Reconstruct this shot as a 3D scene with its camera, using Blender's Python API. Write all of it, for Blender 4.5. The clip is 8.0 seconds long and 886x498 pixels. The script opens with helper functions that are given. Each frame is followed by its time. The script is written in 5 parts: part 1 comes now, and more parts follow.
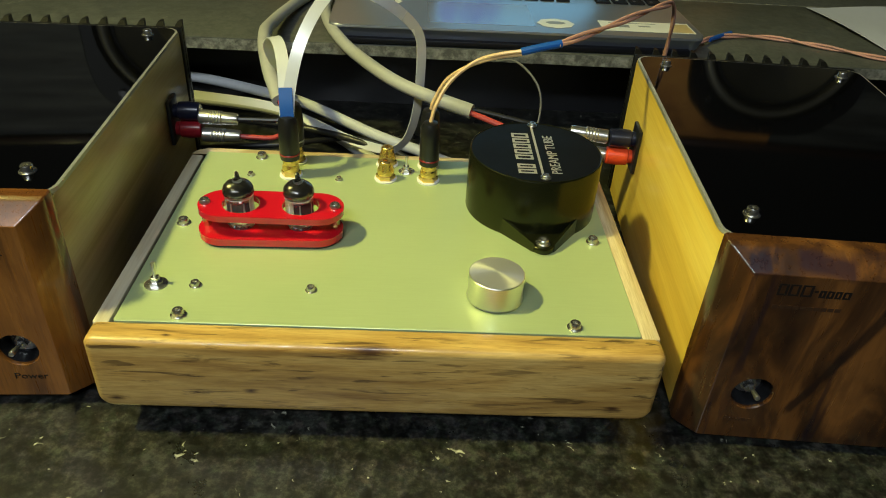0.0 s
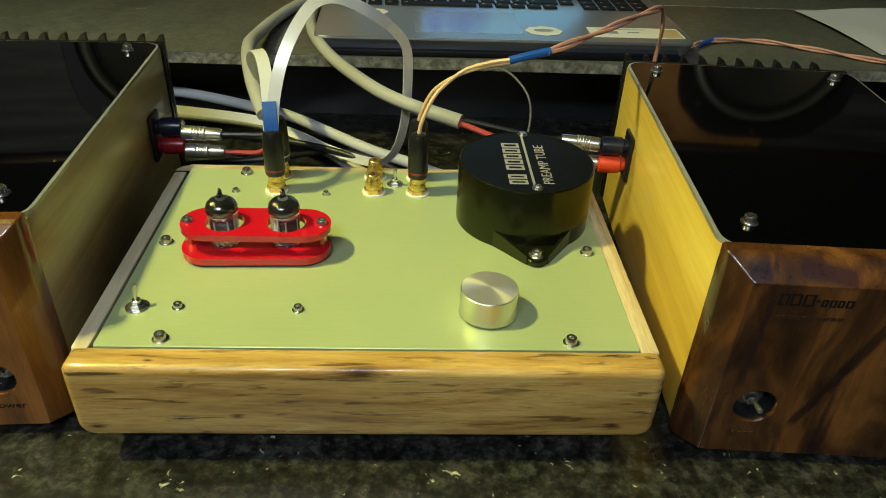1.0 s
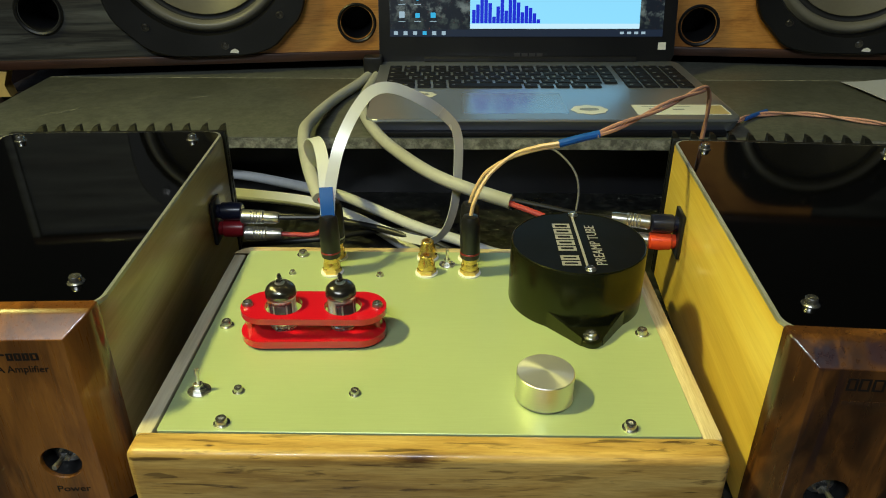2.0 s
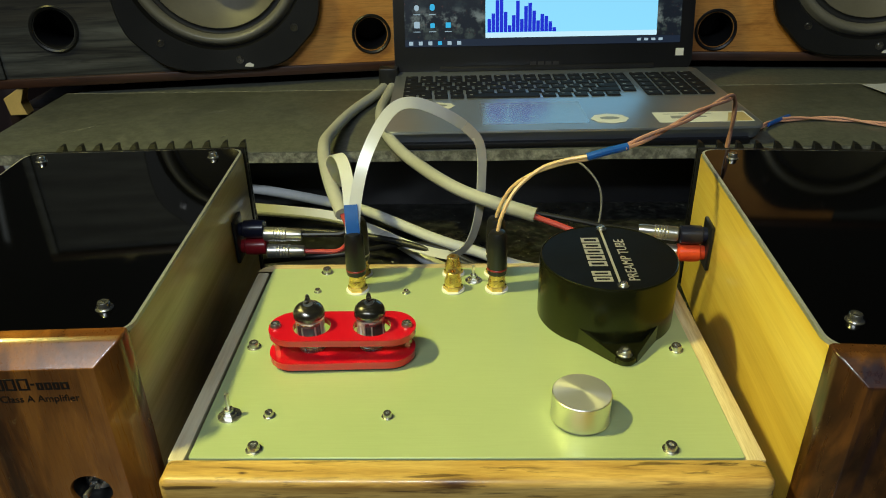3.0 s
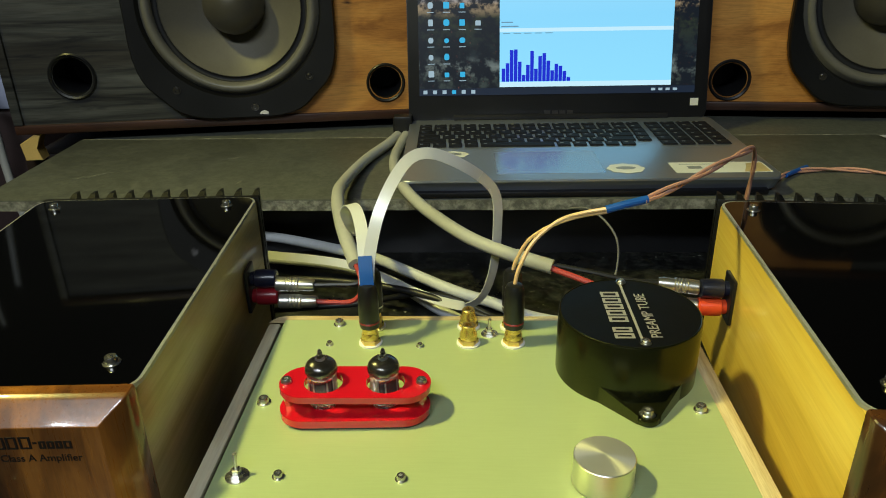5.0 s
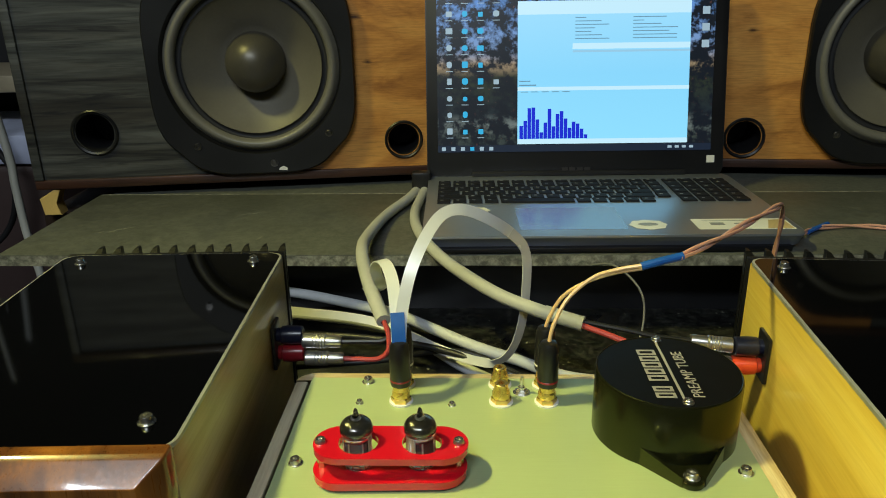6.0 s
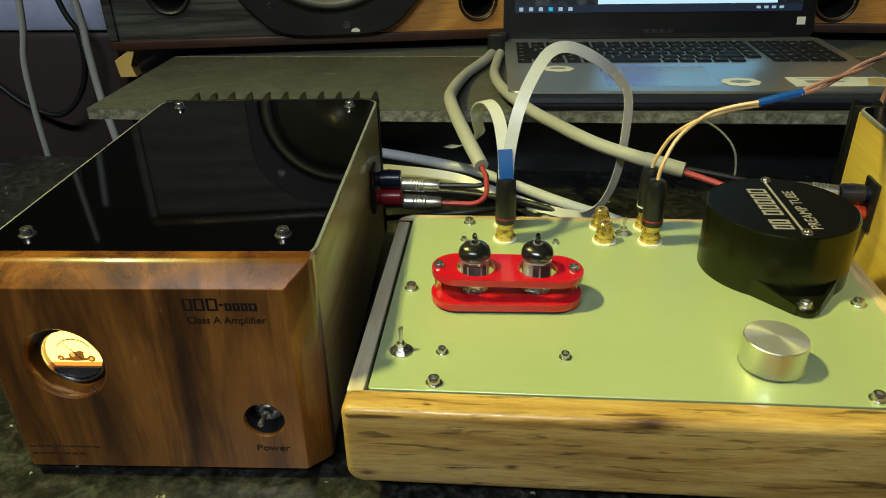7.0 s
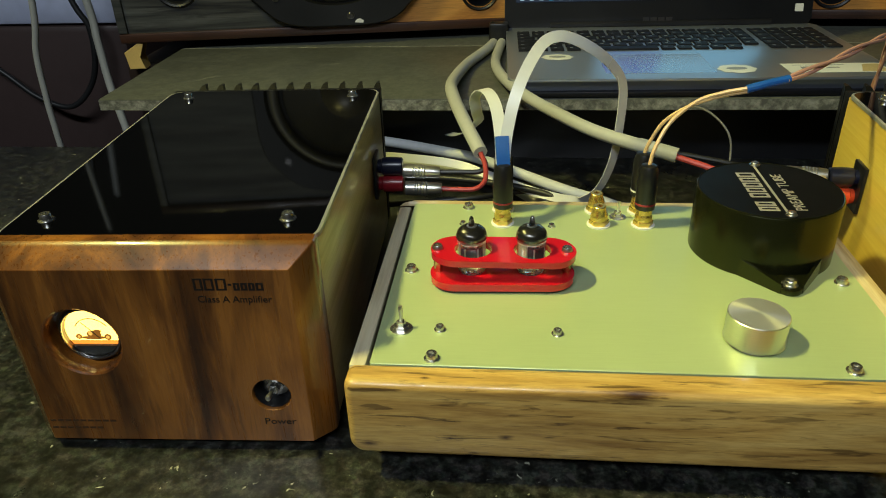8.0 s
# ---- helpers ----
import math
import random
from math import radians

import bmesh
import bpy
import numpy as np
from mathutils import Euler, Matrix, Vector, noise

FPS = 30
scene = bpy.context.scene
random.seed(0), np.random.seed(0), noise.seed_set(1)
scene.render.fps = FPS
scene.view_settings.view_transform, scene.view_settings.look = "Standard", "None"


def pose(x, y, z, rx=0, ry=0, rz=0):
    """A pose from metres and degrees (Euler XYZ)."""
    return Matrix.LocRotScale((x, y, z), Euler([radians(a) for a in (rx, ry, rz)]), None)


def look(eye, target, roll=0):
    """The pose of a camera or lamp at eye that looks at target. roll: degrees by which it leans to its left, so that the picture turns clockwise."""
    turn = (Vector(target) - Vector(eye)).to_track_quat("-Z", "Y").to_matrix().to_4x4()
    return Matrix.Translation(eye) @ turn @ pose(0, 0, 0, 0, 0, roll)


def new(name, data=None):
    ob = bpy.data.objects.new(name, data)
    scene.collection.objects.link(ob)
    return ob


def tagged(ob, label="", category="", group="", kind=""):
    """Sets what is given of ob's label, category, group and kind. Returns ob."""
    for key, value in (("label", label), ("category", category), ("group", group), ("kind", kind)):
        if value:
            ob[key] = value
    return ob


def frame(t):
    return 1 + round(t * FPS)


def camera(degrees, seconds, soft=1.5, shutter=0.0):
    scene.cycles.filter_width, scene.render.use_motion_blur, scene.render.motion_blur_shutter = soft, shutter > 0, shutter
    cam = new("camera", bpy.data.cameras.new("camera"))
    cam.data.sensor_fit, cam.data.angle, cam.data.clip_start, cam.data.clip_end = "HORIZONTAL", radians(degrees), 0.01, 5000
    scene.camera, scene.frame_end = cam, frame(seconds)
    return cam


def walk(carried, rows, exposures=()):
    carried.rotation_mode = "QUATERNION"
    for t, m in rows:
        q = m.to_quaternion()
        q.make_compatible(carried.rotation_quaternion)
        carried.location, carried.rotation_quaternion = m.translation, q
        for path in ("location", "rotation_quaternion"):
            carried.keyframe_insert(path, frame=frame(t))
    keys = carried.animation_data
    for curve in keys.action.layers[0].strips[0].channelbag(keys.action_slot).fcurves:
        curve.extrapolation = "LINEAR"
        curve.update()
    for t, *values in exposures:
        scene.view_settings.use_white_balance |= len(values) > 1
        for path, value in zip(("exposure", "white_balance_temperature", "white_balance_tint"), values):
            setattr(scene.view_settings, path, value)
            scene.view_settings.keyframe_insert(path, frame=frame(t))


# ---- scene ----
cam = camera(62.9, 8.0, 1.0)
PATH = [
    (0, (0.013, -0.284, 0.329), (0.089, 1.366, -0.799), 3.6),
    (0.5, (0.014, -0.286, 0.331), (0.1, 1.372, -0.784), 2.5),
    (1, (0.015, -0.272, 0.325), (0.109, 1.391, -0.781), 2.7),
    (1.5, (0.015, -0.272, 0.333), (0.014, 1.472, -0.646), 0.6),
    (2.8, (-0.006, -0.268, 0.338), (-0.053, 1.497, -0.603), -0.5),
    (3, (-0.005, -0.262, 0.34), (-0.055, 1.503, -0.599), -1.2),
    (3.5, (-0.001, -0.259, 0.341), (-0.031, 1.521, -0.57), -0.9),
    (4, (-0.007, -0.262, 0.342), (-0.067, 1.527, -0.551), -0.5),
    (4.2, (-0.006, -0.262, 0.343), (-0.052, 1.534, -0.536), -0.5),
    (5.5, (-0.017, -0.244, 0.34), (-0.106, 1.6, -0.427), -1.3),
    (6, (-0.032, -0.247, 0.341), (-0.108, 1.628, -0.351), -0.9),
    (6.1, (-0.038, -0.255, 0.333), (-0.121, 1.609, -0.387), -0.3),
    (6.2, (-0.047, -0.259, 0.326), (-0.146, 1.581, -0.45), -0.6),
    (6.3, (-0.052, -0.26, 0.321), (-0.177, 1.559, -0.501), -1.1),
    (6.4, (-0.059, -0.258, 0.315), (-0.199, 1.54, -0.549), -1.3),
    (6.5, (-0.063, -0.26, 0.309), (-0.215, 1.531, -0.569), -1.3),
    (7, (-0.082, -0.27, 0.305), (-0.246, 1.485, -0.64), -1.3),
    (7.5, (-0.089, -0.28, 0.304), (-0.265, 1.449, -0.686), -0.9),
    (8, (-0.074, -0.288, 0.31), (-0.261, 1.451, -0.659), -2.0),
]
walk(cam, [(t, look(eye, target, roll)) for t, eye, target, roll in PATH])

# ---------------------------------------------------------------- light
LAMP = (-1.02, -0.02, 1.56)
world = bpy.data.worlds.new("room_air")
world.use_nodes = True
world.node_tree.nodes["Background"].inputs[0].default_value = (0.75, 0.85, 1.0, 1)
world.node_tree.nodes["Background"].inputs[1].default_value = 0.006
scene.world = world

lamp_data = bpy.data.lights.new("tube_light", "AREA")
lamp_data.shape, lamp_data.size, lamp_data.size_y = "RECTANGLE", 0.20, 0.09
lamp_data.spread = radians(64)
lamp_data.energy, lamp_data.color = 4.5, (0.97, 0.91, 0.28)
lamp = new("tube_light", lamp_data)
lamp.matrix_world = look(LAMP, (0.0, 0.03, 0.05))

BATTEN_LAMP = (-0.42, -1.55, 1.80)
batten_data = bpy.data.lights.new("batten_light", "AREA")
batten_data.shape, batten_data.size, batten_data.size_y = "RECTANGLE", 1.15, 0.09
batten_data.energy, batten_data.color = 27.5, (0.87, 0.98, 1.06)
batten = new("batten_light", batten_data)
batten.matrix_world = look(BATTEN_LAMP, (0.0, 0.05, 0.05))


# ---------------------------------------------------------------- materials
def nodes_of(name):
    m = bpy.data.materials.new(name)
    m.use_nodes = True
    t = m.node_tree
    return m, t, t.nodes["Principled BSDF"]


def node(t, kind, **inputs):
    n = t.nodes.new(kind)
    for k, v in inputs.items():
        n.inputs[k.replace("_", " ")].default_value = v
    return n


def coords(t, scale=(1, 1, 1), rot=(0, 0, 0), loc=(0, 0, 0)):
    tc = t.nodes.new("ShaderNodeTexCoord")
    mp = t.nodes.new("ShaderNodeMapping")
    mp.inputs["Scale"].default_value = scale
    mp.inputs["Rotation"].default_value = [radians(a) for a in rot]
    mp.inputs["Location"].default_value = loc
    t.links.new(tc.outputs["Object"], mp.inputs["Vector"])
    return mp.outputs["Vector"]


def ramp(t, fac, stops):
    r = t.nodes.new("ShaderNodeValToRGB")
    while len(r.color_ramp.elements) < len(stops):
        r.color_ramp.elements.new(0.5)
    for e, (p, c) in zip(r.color_ramp.elements, stops):
        e.position = p
        e.color = (*c, 1) if len(c) == 3 else c
    t.links.new(fac, r.inputs["Fac"])
    return r.outputs["Color"]


def mixed(t, fac, a, b, mode="MIX"):
    m = t.nodes.new("ShaderNodeMix")
    m.data_type, m.blend_type = "RGBA", mode
    for value, socket in ((fac, m.inputs["Factor"]), (a, m.inputs["A"]), (b, m.inputs["B"])):
        if isinstance(value, bpy.types.NodeSocket):
            t.links.new(value, socket)
        elif isinstance(value, (int, float)):
            socket.default_value = value
        else:
            socket.default_value = (*value, 1)
    return [o for o in m.outputs if o.type == "RGBA"][0]


def bumped(t, b, height, strength, distance=0.001):
    n = node(t, "ShaderNodeBump", Strength=strength, Distance=distance)
    t.links.new(height, n.inputs["Height"])
    t.links.new(n.outputs["Normal"], b.inputs["Normal"])


def plain(name, colour, rough=0.5, metal=0.0, vary=0.25, scale=60.0, bump=0.1, coat=0.0, rough_vary=0.15):
    """A surface of one colour, mottled and roughened at two scales."""
    m, t, b = nodes_of(name)
    v = coords(t)
    big = node(t, "ShaderNodeTexNoise", Scale=scale * 0.25, Detail=4.0)
    fine = node(t, "ShaderNodeTexNoise", Scale=scale * 6, Detail=5.0)
    t.links.new(v, big.inputs["Vector"])
    t.links.new(v, fine.inputs["Vector"])
    dark = tuple(c * (1 - vary) for c in colour)
    light = tuple(min(1, c * (1 + vary * 0.6)) for c in colour)
    c1 = ramp(t, big.outputs["Fac"], [(0.3, dark), (0.7, light)])
    c2 = ramp(t, fine.outputs["Fac"], [(0.3, (1 - vary * 0.5,) * 3), (0.7, (1, 1, 1))])
    t.links.new(mixed(t, 1.0, c1, c2, "MULTIPLY"), b.inputs["Base Color"])
    r = ramp(t, big.outputs["Fac"], [(0.3, (max(0.02, rough - rough_vary * rough),) * 3), (0.75, (min(1, rough + rough_vary * rough),) * 3)])
    t.links.new(r, b.inputs["Roughness"])
    b.inputs["Metallic"].default_value = metal
    b.inputs["Coat Weight"].default_value = coat
    b.inputs["Coat Roughness"].default_value = 0.08
    if bump:
        bumped(t, b, fine.outputs["Fac"], bump, 0.0004)
    return m


def band_mask(t, wander, ax, az, bx, bz, half):
    """A ragged mineral streak in the timber, from one place on its face (x, z) to another."""
    a, b = Vector((ax, 0, az)), Vector((bx, 0, bz))
    d = (b - a).normalized()
    n = Vector((-d.z, 0, d.x))
    where = coords(t)

    def along(axis, origin):
        dot = t.nodes.new("ShaderNodeVectorMath")
        dot.operation = "DOT_PRODUCT"
        dot.inputs[1].default_value = axis
        t.links.new(where, dot.inputs[0])
        sub = t.nodes.new("ShaderNodeMath")
        sub.operation = "SUBTRACT"
        sub.inputs[1].default_value = origin
        t.links.new(dot.outputs["Value"], sub.inputs[0])
        return sub.outputs[0]

    def shifted(value, gain):
        add = t.nodes.new("ShaderNodeMath")
        add.operation = "MULTIPLY_ADD"
        add.inputs[1].default_value = gain
        t.links.new(wander, add.inputs[0])
        t.links.new(value, add.inputs[2])
        return add.outputs[0]

    def fall(value, centre, inner, outer):
        off = t.nodes.new("ShaderNodeMath")
        off.operation = "SUBTRACT"
        off.inputs[1].default_value = centre
        t.links.new(value, off.inputs[0])
        size = t.nodes.new("ShaderNodeMath")
        size.operation = "ABSOLUTE"
        t.links.new(off.outputs[0], size.inputs[0])
        f = t.nodes.new("ShaderNodeMapRange")
        f.inputs["From Min"].default_value, f.inputs["From Max"].default_value = inner, outer
        f.inputs["To Min"].default_value, f.inputs["To Max"].default_value = 0.9, 0.0
        t.links.new(size.outputs[0], f.inputs["Value"])
        return f.outputs["Result"]

    length = (b - a).length
    across = fall(shifted(along(n, a.dot(n)), half * 3.0), half * 1.5, half * 0.6, half * 1.3)
    run = fall(along(d, a.dot(d)), length / 2, length * 0.40, length * 0.52)
    m = t.nodes.new("ShaderNodeMath")
    m.operation = "MULTIPLY"
    t.links.new(across, m.inputs[0])
    t.links.new(run, m.inputs[1])
    return m.outputs[0]


def wood(name, pale, mid, dark, streak, along="x", rough=0.35, coat=0.4, figure=(5.0, 60.0), lines=(22.0, 260.0), streaks=0.5, knot=None, tilt=0.0, seed=0.0, contrast=0.5, pores=0.45, bands=()):
    """Lacquered timber: broad figure and thin dark lines, each given by how often it changes along and across the grain."""
    m, t, b = nodes_of(name)

    def grained(al, ac):
        sc = {"x": (al, ac, ac), "y": (ac, al, ac), "z": (ac, ac, al)}[along]
        rot = {"x": (0, tilt, 0), "y": (tilt, 0, 0), "z": (0, tilt, 0)}[along]
        return coords(t, sc, rot, (seed, seed * 1.7, seed * 0.6))

    fig = node(t, "ShaderNodeTexNoise", Scale=1.0, Detail=5.0, Roughness=0.6, Distortion=0.8)
    broad = node(t, "ShaderNodeTexNoise", Scale=0.33, Detail=3.0, Distortion=0.6)
    line = node(t, "ShaderNodeTexNoise", Scale=1.0, Detail=4.0, Roughness=0.6, Distortion=0.7)
    pore = node(t, "ShaderNodeTexNoise", Scale=3.0, Detail=3.0, Roughness=0.6)
    v1, v2 = grained(*figure), grained(*lines)
    for n, v in ((fig, v1), (broad, v1), (line, v2), (pore, v2)):
        t.links.new(v, n.inputs["Vector"])
    c = ramp(t, fig.outputs["Fac"], [(0.34, dark), (0.48, mid), (0.62, pale)])
    c = mixed(t, contrast, c, ramp(t, broad.outputs["Fac"], [(0.36, (0.30, 0.25, 0.20)), (0.58, (1, 1, 1))]), "MULTIPLY")
    c = mixed(t, pores, c, ramp(t, pore.outputs["Fac"], [(0.35, (0.6, 0.52, 0.45)), (0.6, (1, 1, 1))]), "MULTIPLY")
    s = ramp(t, line.outputs["Fac"], [(0.57, (0, 0, 0)), (0.66, (1, 1, 1))])
    gate = ramp(t, broad.outputs["Fac"], [(0.40, (1, 1, 1)), (0.58, (0.45, 0.45, 0.45))])
    both = t.nodes.new("ShaderNodeMath")
    both.operation = "MULTIPLY"
    t.links.new(s, both.inputs[0])
    t.links.new(gate, both.inputs[1])
    scaled = t.nodes.new("ShaderNodeMath")
    scaled.operation = "MULTIPLY"
    scaled.inputs[1].default_value = streaks
    t.links.new(both.outputs[0], scaled.inputs[0])
    c = mixed(t, scaled.outputs[0], c, streak)
    if knot:
        where = coords(t)
        for (kx, ky, kz, kr) in knot:
            d = t.nodes.new("ShaderNodeVectorMath")
            d.operation = "SUBTRACT"
            t.links.new(where, d.inputs[0])
            d.inputs[1].default_value = (kx, ky, kz)
            sq = t.nodes.new("ShaderNodeVectorMath")
            sq.operation = "MULTIPLY"
            sq.inputs[1].default_value = (0.42, 1, 1)
            t.links.new(d.outputs[0], sq.inputs[0])
            ln = t.nodes.new("ShaderNodeVectorMath")
            ln.operation = "LENGTH"
            t.links.new(sq.outputs[0], ln.inputs[0])
            wob = t.nodes.new("ShaderNodeMath")
            wob.operation = "MULTIPLY_ADD"
            wob.inputs[1].default_value = kr * 1.2
            t.links.new(pore.outputs["Fac"], wob.inputs[0])
            t.links.new(ln.outputs["Value"], wob.inputs[2])
            f = t.nodes.new("ShaderNodeMapRange")
            f.inputs["From Min"].default_value, f.inputs["From Max"].default_value = kr * 0.75, kr * 1.6
            f.inputs["To Min"].default_value, f.inputs["To Max"].default_value = 0.92, 0.0
            t.links.new(wob.outputs[0], f.inputs["Value"])
            c = mixed(t, f.outputs["Result"], c, (0.045, 0.014, 0.006))
    for (ax, az, bx, bz, half, tint) in bands:
        c = mixed(t, band_mask(t, fig.outputs["Fac"], ax, az, bx, bz, half), c, tint)
    t.links.new(c, b.inputs["Base Color"])
    t.links.new(ramp(t, pore.outputs["Fac"], [(0.3, (min(1, rough + 0.12),) * 3), (0.65, (rough,) * 3)]), b.inputs["Roughness"])
    b.inputs["Coat Weight"].default_value = coat
    b.inputs["Coat Roughness"].default_value = 0.06
    bumped(t, b, pore.outputs["Fac"], 0.12, 0.0004)
    return m


def stone(name, base, fleck, pale, rough, flecks=0.6, scale=1.0, cloudy=0.7):
    """Polished or honed speckled stone."""
    m, t, b = nodes_of(name)
    v = coords(t)
    cells = node(t, "ShaderNodeTexVoronoi", Scale=190.0 * scale, Randomness=1.0)
    warp = node(t, "ShaderNodeTexNoise", Scale=130.0 * scale, Detail=5.0, Roughness=0.7)
    cloud = node(t, "ShaderNodeTexNoise", Scale=14.0 * scale, Detail=6.0, Roughness=0.65)
    spots = node(t, "ShaderNodeTexNoise", Scale=150.0 * scale, Detail=3.0, Roughness=0.5, Distortion=0.5)
    for n in (cells, warp, cloud, spots):
        t.links.new(v, n.inputs["Vector"])
    c = ramp(t, warp.outputs["Fac"], [(0.40, tuple((1 - cloudy) * k for k in base)), (0.52, base), (0.64, fleck)])
    c = mixed(t, cloudy, c, ramp(t, cloud.outputs["Fac"], [(0.3, (0.55, 0.55, 0.55)), (0.7, (1.25, 1.22, 1.12))]), "MULTIPLY")
    c = mixed(t, 0.15 * flecks, c, mixed(t, 1.0, c, cells.outputs["Color"], "MULTIPLY"))
    f = ramp(t, spots.outputs["Fac"], [(0.735 - 0.04 * flecks, (0, 0, 0)), (0.78, (flecks,) * 3)])
    c = mixed(t, f, c, pale)
    t.links.new(c, b.inputs["Base Color"])
    t.links.new(ramp(t, cloud.outputs["Fac"], [(0.3, (rough * 0.75,) * 3), (0.7, (min(1, rough * 1.25),) * 3)]), b.inputs["Roughness"])
    bumped(t, b, warp.outputs["Fac"], 0.15, 0.0006)
    return m


def glow(name, colour, strength):
    m, t, b = nodes_of(name)
    b.inputs["Base Color"].default_value = (0.01, 0.01, 0.01, 1)
    b.inputs["Emission Color"].default_value = (*colour, 1)
    b.inputs["Emission Strength"].default_value = strength
    b.inputs["Roughness"].default_value = 0.3
    return m


def glass(name, tint=(1, 1, 1), rough=0.0):
    m, t, b = nodes_of(name)
    b.inputs["Base Color"].default_value = (*tint, 1)
    b.inputs["Transmission Weight"].default_value = 1.0
    b.inputs["Roughness"].default_value = rough
    b.inputs["IOR"].default_value = 1.45
    return m


def brushed(name, colour, rough, axis=(400.0, 8.0, 8.0), metal=1.0, amount=0.25):
    """Metal with fine lines along one direction."""
    m, t, b = nodes_of(name)
    v = coords(t, axis)
    n = node(t, "ShaderNodeTexNoise", Scale=6.0, Detail=5.0)
    t.links.new(v, n.inputs["Vector"])
    w = node(t, "ShaderNodeTexNoise", Scale=14.0, Detail=5.0)
    t.links.new(coords(t), w.inputs["Vector"])
    c = ramp(t, n.outputs["Fac"], [(0.3, tuple(k * (1 - amount * 0.4) for k in colour)), (0.7, colour)])
    c = mixed(t, 0.5, c, ramp(t, w.outputs["Fac"], [(0.3, (0.86, 0.88, 0.84)), (0.7, (1, 1, 1))]), "MULTIPLY")
    t.links.new(c, b.inputs["Base Color"])
    t.links.new(ramp(t, n.outputs["Fac"], [(0.3, (rough * (1 - amount),) * 3), (0.7, (rough * (1 + amount),) * 3)]), b.inputs["Roughness"])
    b.inputs["Metallic"].default_value = metal
    bumped(t, b, n.outputs["Fac"], 0.05, 0.0002)
    return m


GRANITE = stone("speckled_granite", (0.023, 0.024, 0.021), (0.062, 0.063, 0.054), (0.50, 0.50, 0.38), 0.32, 1.0)
SLABSTONE = stone("grey_slate", (0.088, 0.093, 0.078), (0.108, 0.112, 0.094), (0.26, 0.26, 0.22), 0.42, 0.12, 1.1, 0.25)
SLABEDGE = stone("rough_slate_edge", (0.20, 0.20, 0.16), (0.32, 0.32, 0.26), (0.45, 0.45, 0.38), 0.8, 0.3, 0.9, 0.5)
PINE_BOX = wood("spalted_pine", (0.78, 0.53, 0.165), (0.66, 0.41, 0.110), (0.41, 0.225, 0.055), (0.05, 0.022, 0.008), "x", 0.34, 0.5, (7.0, 60.0), (26.0, 270.0), 1.0, contrast=0.6,
                knot=[(-0.010, 0.0050, 0.0625, 0.0068), (-0.075, 0.004, 0.032, 0.0022), (0.128, 0.004, 0.026, 0.0026), (-0.15, 0.004, 0.024, 0.0024), (-0.105, 0.004, 0.030, 0.0012), (-0.118, 0.010, 0.066, 0.0014)])
PINE_RIM = wood("pale_pine", (0.74, 0.62, 0.36), (0.66, 0.52, 0.28), (0.52, 0.38, 0.18), (0.25, 0.15, 0.06), "y", 0.42, 0.25, (5.0, 80.0), (20.0, 300.0), 0.25, contrast=0.15)
# pale pine again, greyed in colour for the left amplifier's shadow
SHADED_RIM = wood("shaded_pine", (0.66, 0.60, 0.42), (0.60, 0.53, 0.36), (0.50, 0.42, 0.27), (0.20, 0.15, 0.08), "y", 0.5, 0.1, (5.0, 60.0), (14.0, 300.0), 0.2, seed=6.0, contrast=0.12, pores=0.2)
PINE_BACK = wood("pale_pine_cross", (0.74, 0.62, 0.36), (0.66, 0.52, 0.28), (0.52, 0.38, 0.18), (0.25, 0.15, 0.06), "x", 0.42, 0.25, (5.0, 80.0), (20.0, 300.0), 0.25, seed=3.0, contrast=0.15)
YELLOW_SIDE = wood("yellow_jackfruit_wood", (0.88, 0.66, 0.13), (0.82, 0.58, 0.095), (0.70, 0.46, 0.06), (0.34, 0.20, 0.05), "y", 0.40, 0.25, (1.6, 34.0), (8.0, 200.0), 0.10, tilt=9.0, seed=1.3, contrast=0.22, pores=0.12)
CREAM_SIDE = wood("cream_maple_wood", (0.66, 0.56, 0.30), (0.58, 0.47, 0.23), (0.44, 0.34, 0.15), (0.22, 0.14, 0.05), "y", 0.30, 0.45, (1.6, 30.0), (8.0, 220.0), 0.12, tilt=9.0, seed=2.2, contrast=0.3, pores=0.15)
WALNUT_L = wood("striped_teak", (0.38, 0.145, 0.022), (0.175, 0.061, 0.010), (0.055, 0.018, 0.005), (0.035, 0.012, 0.005), "z", 0.26, 0.9, (4.0, 30.0), (12.0, 210.0), 0.7, tilt=6.0, seed=5.1, contrast=0.95)
WALNUT_R = wood("dark_figured_walnut", (0.25, 0.100, 0.024), (0.095, 0.038, 0.012), (0.028, 0.011, 0.007), (0.010, 0.005, 0.012), "z", 0.26, 0.9, (8.0, 30.0), (10.0, 120.0), 0.6, tilt=-24.0, seed=9.4, contrast=0.85,
                bands=[(0.085, 0.132, 0.090, 0.098, 0.0042, (0.012, 0.006, 0.009)), (0.092, 0.104, 0.074, 0.062, 0.0045, (0.010, 0.005, 0.005)), (0.076, 0.070, 0.058, 0.022, 0.0026, (0.014, 0.006, 0.005)), (0.010, 0.123, 0.022, 0.123, 0.0036, (0.012, 0.006, 0.018)), (0.034, 0.125, 0.066, 0.123, 0.0038, (0.024, 0.010, 0.018))])
BAFFLE_WOOD = wood("orange_veneer", (0.78, 0.375, 0.085), (0.68, 0.300, 0.062), (0.42, 0.165, 0.032), (0.10, 0.036, 0.010), "x", 0.42, 0.2, (9.0, 22.0), (16.0, 240.0), 0.3, seed=4.4, contrast=0.3,
                   knot=[(0.418, 0.004, 0.205, 0.0050), (0.432, 0.004, 0.150, 0.0032), (0.414, 0.004, 0.262, 0.0036), (0.060, 0.004, 0.180, 0.0034), (0.045, 0.004, 0.235, 0.0026)])
